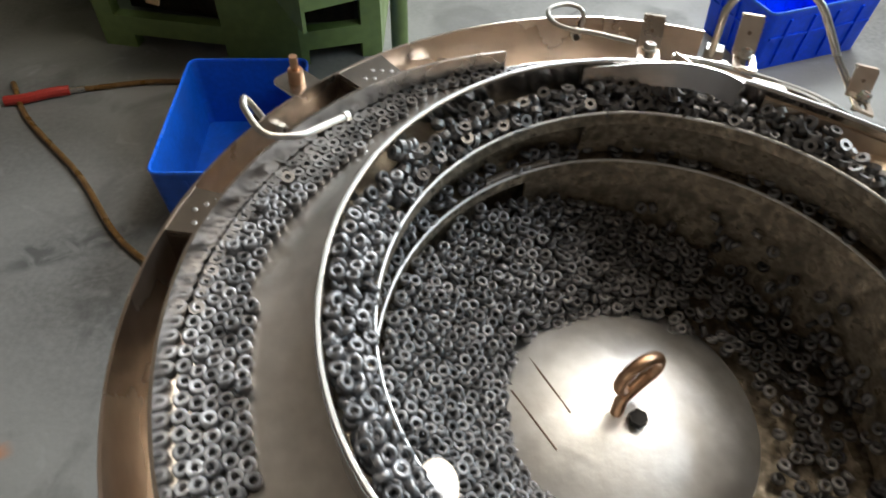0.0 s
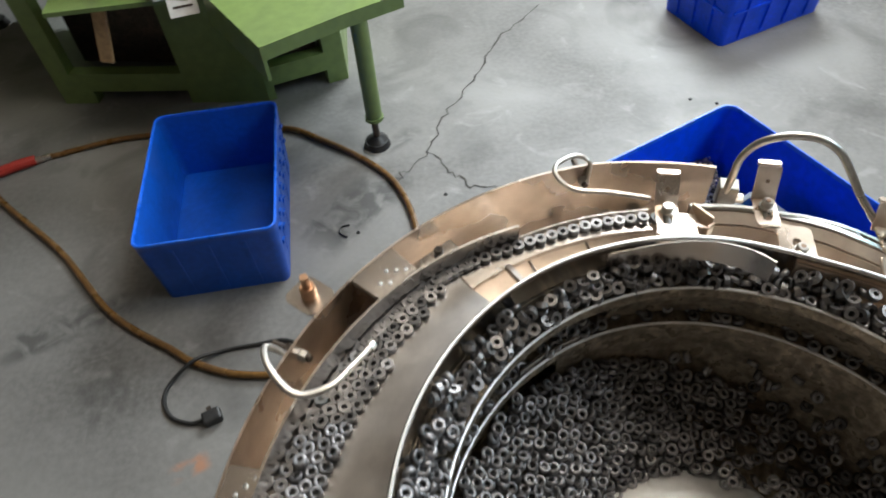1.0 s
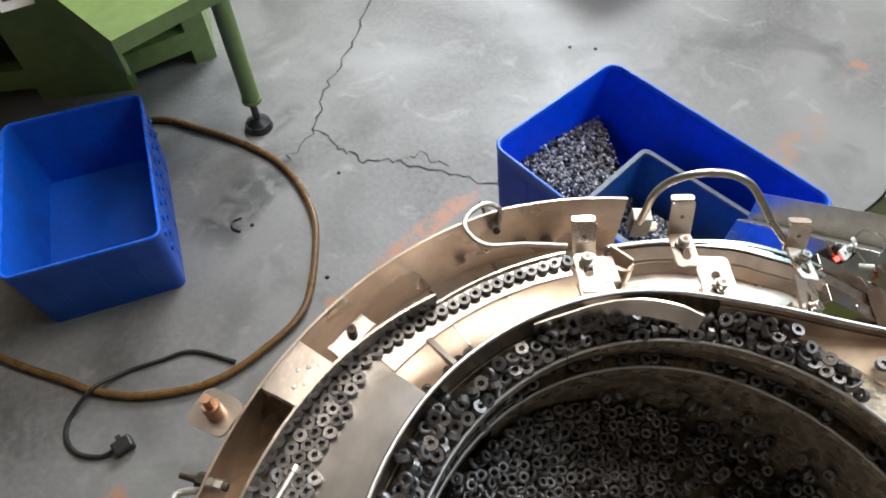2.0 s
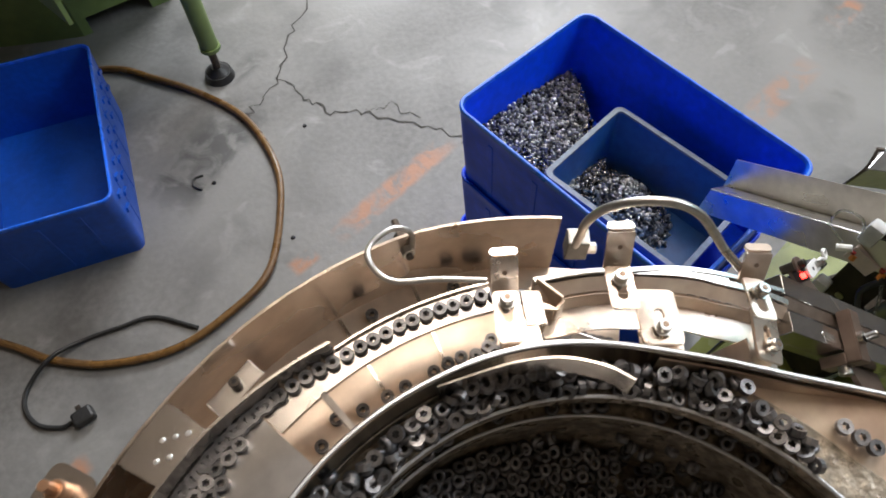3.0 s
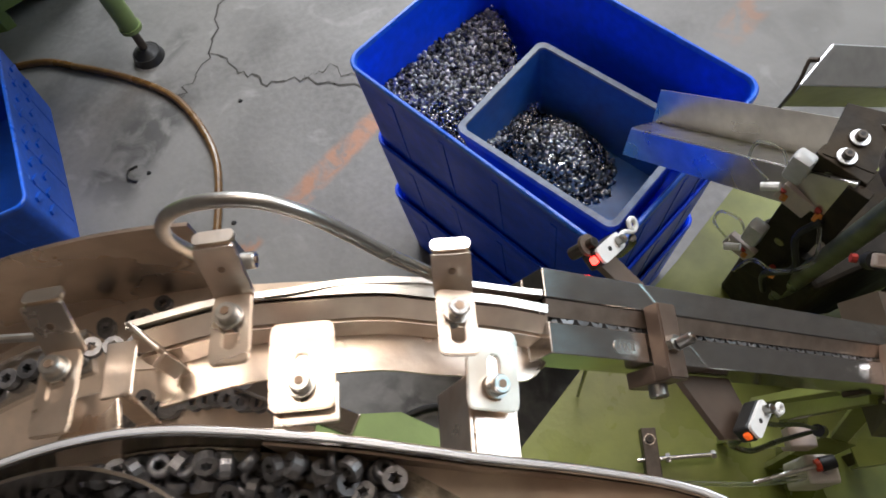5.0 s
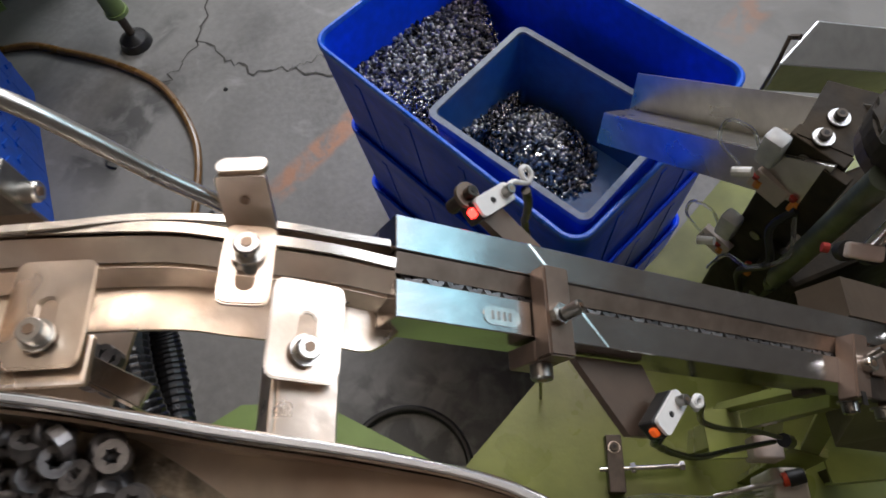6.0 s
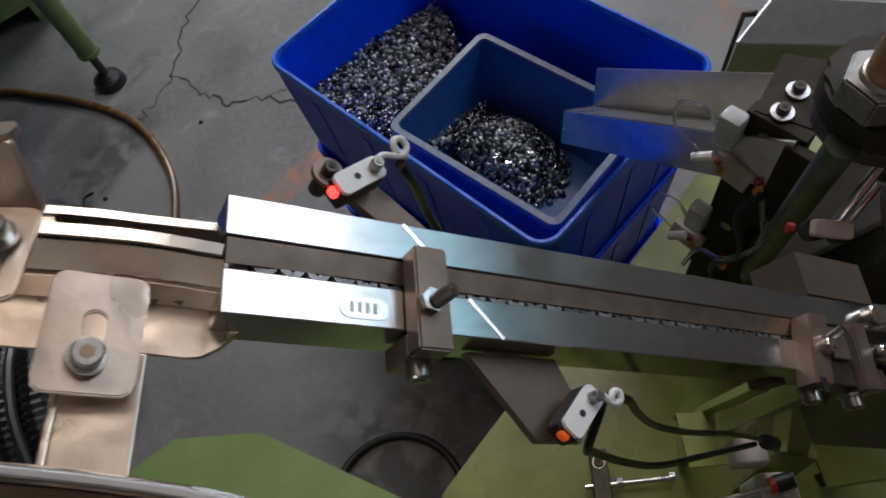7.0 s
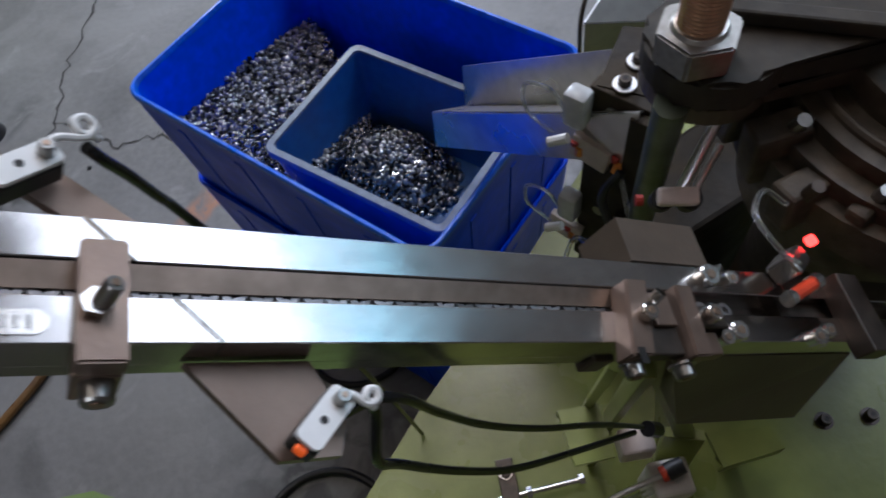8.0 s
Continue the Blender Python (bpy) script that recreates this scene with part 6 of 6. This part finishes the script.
part("fitting_body", box(-0.012, 0.008, -0.006, 0.006, -0.012, 0.004, m, bevel=0.002), ZINC, fit_)
part("lamp", cyl(0.0032, 0.004, m @ pose(0.016, 0.002, 0.004), 10), RED_LED, fit_)
part("tube_loop", tube([m @ Vector(q) for q in ((-0.01, 0, 0.005), (-0.03, 0.012, 0.012), (-0.026, 0.034, 0.012), (0.0, 0.040, 0.012), (0.014, 0.026, 0.010))], 0.0016, 8), CLEAR, fit_, smooth=True)

# cables of the sensors
cable = thing("sensor_cable", "black round sensor cable curving down to the machine", "cable")
part("cable_run", tube([RAIL @ Vector(q) for q in ((0.0610, 0.0650, 0.0015), (0.0665, 0.0655, -0.0045), (0.0758, 0.0690, -0.0163), (0.0880, 0.0740, -0.0340), (0.1007, 0.0786, -0.0516))] + [(0.422, 0.437, 0.97), (0.440, 0.455, 0.75), (0.455, 0.47, 0.503)], 0.0021, 10), CONDUIT_BLACK, cable, smooth=True)
cable = thing("sensor_cable", "black round sensor cable curving down to the machine", "cable")
part("cable_run", tube([RAIL @ Vector((0.142, -0.018, -0.002)), (0.448, 0.3165, 1.055), (0.457, 0.317, 1.02), (0.476, 0.318, 0.96), (0.507, 0.315, 0.90), (0.548, 0.310, 0.84), (0.586, 0.3025, 0.78)], 0.0019, 10), CONDUIT_BLACK, cable, smooth=True)
part("cable_run", tube([RAIL @ Vector((0.135, -0.022, -0.004)), (0.4378, 0.3196, 1.058), (0.4285, 0.3115, 1.03), (0.434, 0.3137, 1.0), (0.454, 0.310, 0.95), (0.481, 0.306, 0.90), (0.523, 0.3056, 0.84), (0.5775, 0.3017, 0.785)], 0.0021, 10), CONDUIT_BLACK, cable, smooth=True)
part("cable_joint", cyl(0.006, 0.020, look((0.5905, 0.3005, 0.772), (0.548, 0.310, 0.84)), 10), CONDUIT_BLACK, cable, smooth=True)
drum = thing("floor_cable_coil", "coil of black cable lying on the floor", "cable")
part("coil", tube([(0.46 + 0.11 * math.cos(radians(a)), 0.86 + 0.10 * math.sin(radians(a)), 0.006 + 0.00001 * a) for a in range(0, 700, 20)], 0.006, 8, 4), RUBBER, drum, smooth=True)

# ---- green machine at the back, its levelling leg, hoses on the floor ----
back = thing("back_machine", "green painted machine base with cut-out feet and a side table", "machine")


def panel(points, holes, thick):
    """An upright panel between two floor points, as blocks round its openings: holes are (from, to, low, high) along it."""
    a, b = Vector((*points[0], 0)), Vector((*points[1], 0))
    length = (b - a).length
    ang = math.degrees(math.atan2(b.y - a.y, b.x - a.x))
    m = Matrix.Translation(a) @ pose(0, 0, 0, 0, 0, ang)
    high = points[2]
    bm = bmesh.new()
    marks = sorted({0.0, length, *[h[0] for h in holes], *[h[1] for h in holes]})
    for s, e in zip(marks, marks[1:]):
        cuts = [(0.0, 0.0)] + sorted((h[2], h[3]) for h in holes if h[0] <= s + 1e-6 and h[1] >= e - 1e-6) + [(high, high)]
        for (_, z0), (z1, _) in zip(cuts, cuts[1:]):
            if z1 - z0 > 1e-4:
                add_box(bm, s, e, 0.0, thick, z0, z1, m)
    bmesh.ops.remove_doubles(bm, verts=bm.verts, dist=1e-5)
    return bm


part("front_panel", panel(((-1.275, 2.410), (-0.680, 2.300), 0.62), [(0.13, 0.50, 0.0, 0.055), (0.07, 0.50, 0.13, 0.62)], 0.05), GREEN, back, "front panel with a long cut-out")
part("corner_panel", panel(((-0.680, 2.300), (-0.490, 2.272), 0.62), [], 0.05), GREEN, back)
part("side_panel", panel(((-0.490, 2.272), (-0.190, 2.355), 0.62), [(0.03, 0.235, 0.0, 0.060), (0.02, 0.235, 0.135, 0.235)], 0.05), GREEN, back, "side panel with two slots")
part("end_panel", panel(((-1.640, 3.070), (-1.275, 2.410), 0.62), [(0.2, 0.6, 0.0, 0.055)], 0.05), GREEN, back)
part("right_panel", panel(((-0.190, 2.355), (-0.180, 3.05), 0.62), [], 0.05), GREEN, back)
# black filler block stands in for the shade within the hollow base
part("shade_core", prism([(-1.20, 2.56), (-0.66, 2.43), (-0.30, 2.46), (-0.30, 3.0), (-1.4, 3.0)], 0.08, 0.55), BLACK_STEEL, back, "black block standing for the shade inside the base")
part("base_top", prism([(-1.64, 3.08), (-1.29, 2.395), (-0.68, 2.285), (-0.49, 2.257), (-0.18, 2.34), (-0.17, 3.08)], 0.62, 0.66), GREEN, back)
part("side_table", prism([(-0.370, 1.785), (-0.137, 1.905), (0.040, 1.980), (0.02, 2.38), (-0.60, 2.30), (-0.565, 2.13)], 0.485, 0.530), GREEN, back, "side table of the machine")
part("table_edge", prism([(-0.565, 2.13), (-0.370, 1.785), (-0.360, 1.790), (-0.555, 2.135)], 0.42, 0.4848), GREEN, back)
leg = part("levelling_leg", cyl(0.027, 0.36, Matrix.Translation((-0.100, 1.950, 0.125)), 24), GREEN, back, "round green table leg", True)
part("leg_collar", cyl(0.031, 0.012, Matrix.Translation((-0.100, 1.950, 0.113)), 24), GREEN, leg, smooth=True)
part("leg_bolt", cyl(0.012, 0.09, Matrix.Translation((-0.102, 1.950, 0.03)), 12), BLACK_STEEL, leg, "black threaded bolt")
part("foot_pad", cyl(0.046, 0.022, Matrix.Translation((-0.104, 1.949, 0.0)), 28, 0.040), RUBBER, leg, "black rubber levelling foot", True)
part("foot_cone", cyl(0.036, 0.018, Matrix.Translation((-0.104, 1.949, 0.0222)), 24, 0.016), RUBBER, leg, smooth=True)
far_foot = thing("machine_foot", "black levelling foot of a far machine", "machine foot")
part("foot_pad", cyl(0.05, 0.03, Matrix.Translation((-1.72, 3.06, 0.0)), 20, 0.04), RUBBER, far_foot, smooth=True)
part("foot_bolt", cyl(0.014, 0.45, Matrix.Translation((-1.72, 3.06, 0.03)), 10), BLACK_STEEL, far_foot)
part("far_machine_body", box(-2.6, -1.66, 3.02, 4.2, 0.48, 1.3, bevel=0.01), GREEN, far_foot)
# things hanging at the table's edge
brush = thing("wooden_handle", "pale wooden tool handle hanging at the green machine", "tool")
part("handle", box(-0.024, 0.024, -0.008, 0.008, -0.12, 0.06, Matrix.Translation((-0.940, 2.235, 0.39)) @ pose(0, 0, 0, -12, 10, -10), bevel=0.006), WOOD, brush)
clutter = thing("bench_clutter", "bright green and white packets on the machine's ledge", "packets", (0, 0, 0.06))
part("packet", box(-0.07, 0.07, -0.04, 0.04, 0.0, 0.05, Matrix.Translation((-0.83, 2.26, 0.445)) @ pose(0, 0, 0, 8, 5, 15), bevel=0.006), BRIGHT_GREEN, clutter)
part("packet", box(-0.05, 0.05, -0.05, 0.05, 0.0, 0.03, Matrix.Translation((-0.70, 2.20, 0.44)) @ pose(0, 0, 0, 0, 10, 35), bevel=0.004), CARD, clutter)
part("packet", box(-0.045, 0.045, -0.03, 0.03, 0.0, 0.06, Matrix.Translation((-0.99, 2.28, 0.44)) @ pose(0, 0, 0, 5, 0, -5), bevel=0.004), CARD, clutter)
part("tray", box(-1.06, -0.62, 2.16, 2.36, 0.425, 0.44), GREEN, clutter)
sign = thing("warning_label", "white label with a yellow warning triangle", "label")
m = Matrix.Translation((-0.640, 2.17, 0.50)) @ pose(0, 0, 0, 50, 0, 10)
part("label_sheet", box(-0.045, 0.045, -0.06, 0.06, 0, 0.002, m), CARD, sign)
part("triangle", prism([(-0.022, -0.005), (0.022, -0.005), (0.0, 0.035)], 0.002, 0.0035, m), YELLOW, sign)
part("text_bar", box(-0.03, 0.03, -0.035, -0.028, 0.002, 0.003, m), BLACK_STEEL, sign)

hose = thing("air_hose", "brown air hose lying in a loop on the floor", "hose")
part("hose_run", tube([(-1.52, 2.12, 0.011), (-1.385, 1.91, 0.011), (-1.113, 1.625, 0.011), (-0.906, 1.355, 0.011), (-0.712, 1.200, 0.011), (-0.643, 1.148, 0.011), (-0.523, 1.095, 0.011), (-0.36, 1.08, 0.011), (-0.22, 1.13, 0.011),
                       (-0.101, 1.215, 0.011), (-0.033, 1.389, 0.011), (-0.012, 1.548, 0.011), (-0.06, 1.74, 0.011), (-0.165, 1.880, 0.011), (-0.30, 2.00, 0.011), (-0.429, 2.086, 0.011), (-0.70, 2.12, 0.011), (-1.00, 2.14, 0.011), (-1.25, 2.09, 0.011)], 0.010, 10, 10), HOSE, hose, smooth=True)
part("hose_coupling", tube([(-1.25, 2.09, 0.013), (-1.29, 2.078, 0.013), (-1.32, 2.07, 0.013)], 0.011, 10), ZINC, hose, "metal hose coupling", True)
part("hose_grip", tube([(-1.30, 2.075, 0.016), (-1.36, 2.05, 0.02), (-1.43, 2.02, 0.018), (-1.50, 2.005, 0.016)], 0.018, 10), RED_PLASTIC, hose, "red blow gun grip", True)
lead = thing("power_lead", "black power lead with a plug on the floor", "power lead")
part("lead_run", tube([(-0.30, 1.12, 0.006), (-0.40, 1.185, 0.006), (-0.485, 1.185, 0.006), (-0.570, 1.180, 0.006), (-0.643, 1.150, 0.024), (-0.705, 1.10, 0.006), (-0.715, 1.05, 0.006), (-0.69, 1.00, 0.006), (-0.640, 0.975, 0.006), (-0.605, 0.978, 0.010)], 0.0055, 8), RUBBER, lead, smooth=True)
plug = part("plug", box(-0.022, 0.026, -0.018, 0.018, 0.0, 0.026, Matrix.Translation((-0.585, 0.980, 0.0)) @ pose(0, 0, 0, 0, 0, 20), bevel=0.006), RUBBER, lead)
part("plug_pin", box(-0.006, 0.006, 0.016, 0.034, 0.010, 0.014, Matrix.Translation((-0.585, 0.980, 0.0)) @ pose(0, 0, 0, 0, 0, 20)), BLACK_STEEL, plug)
bit = thing("rubber_scrap", "small curl of black rubber on the floor", "scrap")
part("curl", tube([(-0.225, 1.535, 0.003), (-0.245, 1.555, 0.003), (-0.240, 1.580, 0.003), (-0.215, 1.585, 0.003)], 0.003, 6), RUBBER, bit, smooth=True)
for x, y in ((0.098, 1.666), (1.019, 1.98), (1.10, 1.94), (-0.19, 1.55), (-0.02, 1.30)):
    p_ = tagged(part("pebble", cyl(0.007, 0.005, Matrix.Translation((x, y, 0)), 7, 0.004), RUBBER), "small dark crumb lying on the concrete floor", "crumb", "crumbs on the floor")

# ---- loose nuts that travel ----
screw_mesh = bpy.data.meshes.new("screw")
screw_mesh.from_pydata(SCREW_V, [], SCREW_F)
screw_mesh.materials.append(ZINC)

# the single file: along the outer track, through the guide, down the groove of the rail
FILE = [polar(table(MID_R, a) - 0.0048, a, lane_z(a) + 0.0006) for a in np.arange(178, 108, -4)]
FILE += [polar(0.2318, a, LANE_Z + 0.0006) for a in np.arange(104, 82, -4)]
FILE += [Vector((0.186, 0.4355, 1.1765)), Vector((0.216, 0.4310, 1.1735)), Vector((0.245, 0.4220, 1.1695)), Vector((0.276, 0.4105, 1.163)), Vector((0.300, 0.3980, 1.156)), Vector((0.322, 0.3870, 1.147))]
FILE += [RAIL @ Vector((x, 0.0189, -0.0079)) for x in np.arange(0.012, 0.40, 0.04)]
file_line = smooth_line(FILE, 6)
file_at = np.concatenate([[0], np.cumsum([(b - a).length for a, b in zip(file_line, file_line[1:])])])
FILE_SPEED, FILE_STEP = 0.030, 0.0087


def file_place(s):
    """The pose of a nut s metres along the single file."""
    q = [float(np.interp(s, file_at, [p[k] for p in file_line])) for k in range(3)]
    w = [float(np.interp(s + 0.006, file_at, [p[k] for p in file_line])) for k in range(3)]
    way = (Vector(w) - Vector(q)).normalized() if s < file_at[-1] - 0.007 else U
    side = Vector((-way.y, way.x, 0)).normalized()
    up = way.cross(side)
    return Matrix(((way.x, side.x, up.x, q[0]), (way.y, side.y, up.y, q[1]), (way.z, side.z, up.z, q[2]), (0, 0, 0, 1)))


def file_nuts():
    last = file_at[-1] - 0.01 - FILE_SPEED * 8
    count = int(last / FILE_STEP)
    for k in range(count):
        ob = tagged(new("nut", nut_mesh), "dark phosphated nut travelling in single file along the track", "nut", "nuts in single file")
        turn, hop = Matrix.Rotation(rng.uniform(0, 6), 4, "Z"), rng.uniform(-0.0003, 0.0003)
        start = k * FILE_STEP
        walk(ob, [(t, file_place(start + FILE_SPEED * t) @ Matrix.Translation((hop, hop, abs(hop))) @ turn) for t in np.arange(0, 8.01, 0.5)])


def pan_nuts():
    """Rejected nuts that slide clockwise along the return pan and stop at its end."""
    for k in range(44):
        ob = tagged(new("nut", nut_mesh), "dark nut sliding along the return pan", "nut", "nuts on the return pan")
        r, start = 0.2125 + 0.010 * rng.random() ** 1.8, 86 + 3.3 * k + rng.uniform(-1.5, 1.5)
        if k % 5 == 3:
            r = rng.uniform(0.259, 0.269)
        speed, stop = 15.5, (80.5 + 0.9 * k if k < 6 else 81 + 3.2 * (k % 3))
        turn = rng.uniform(0, 360)
        rows, a = [], start
        for t in np.arange(0, 8.01, 0.5):
            a = max(stop, start - speed * t) if start > stop else start
            rows.append((t, Matrix.Translation(polar(r, a, PAN_Z + 0.0004)) @ pose(0, 0, 0, 0, 0, turn - (start - a) * 1.5)))
        walk(ob, rows)


def falling_screws():
    """Finished screws that slide down the chute one after another and drop on the bin's heap."""
    for k, at in enumerate((0.7, 1.4, 2.1, 2.75, 3.45, 4.1, 4.7, 5.25, 5.6, 6.2, 6.65, 7.2, 7.75)):
        ob = tagged(new("screw", screw_mesh), "small bright screw dropping from the chute into the bin", "screw", "screws falling into the bin")
        top_at = CH @ Vector((run - 0.006 - 0.0055 * (k % 3), -0.026 + 0.0045 * k, 0.004))
        lip = CH @ Vector((-0.002, -0.012 + 0.002 * k, 0.004))
        rest = BIN @ Vector((-0.010 + 0.022 * math.sin(k * 2.1), 0.022 * math.cos(k * 1.7), 0.066))
        mid = lip.lerp(rest, 0.55) + Vector((0, 0, 0.03))
        walk(ob, [(0.0, Matrix.Translation(top_at) @ pose(0, 0, 0, 90, 0, 20 * k)), (at - 0.30, Matrix.Translation(top_at) @ pose(0, 0, 0, 90, 0, 20 * k)), (at, Matrix.Translation(lip) @ pose(0, 0, 0, 90, 20, 20 * k + 40)),
                  (at + 0.1, Matrix.Translation(mid) @ pose(0, 0, 0, 60, 60, 20 * k + 90)), (at + 0.17, Matrix.Translation(rest) @ pose(0, 0, 0, 90, 60, 20 * k + 130)), (8.0, Matrix.Translation(rest) @ pose(0, 0, 0, 90, 60, 20 * k + 130))])


def motions():
    file_nuts()
    pan_nuts()
    falling_screws()


motions()
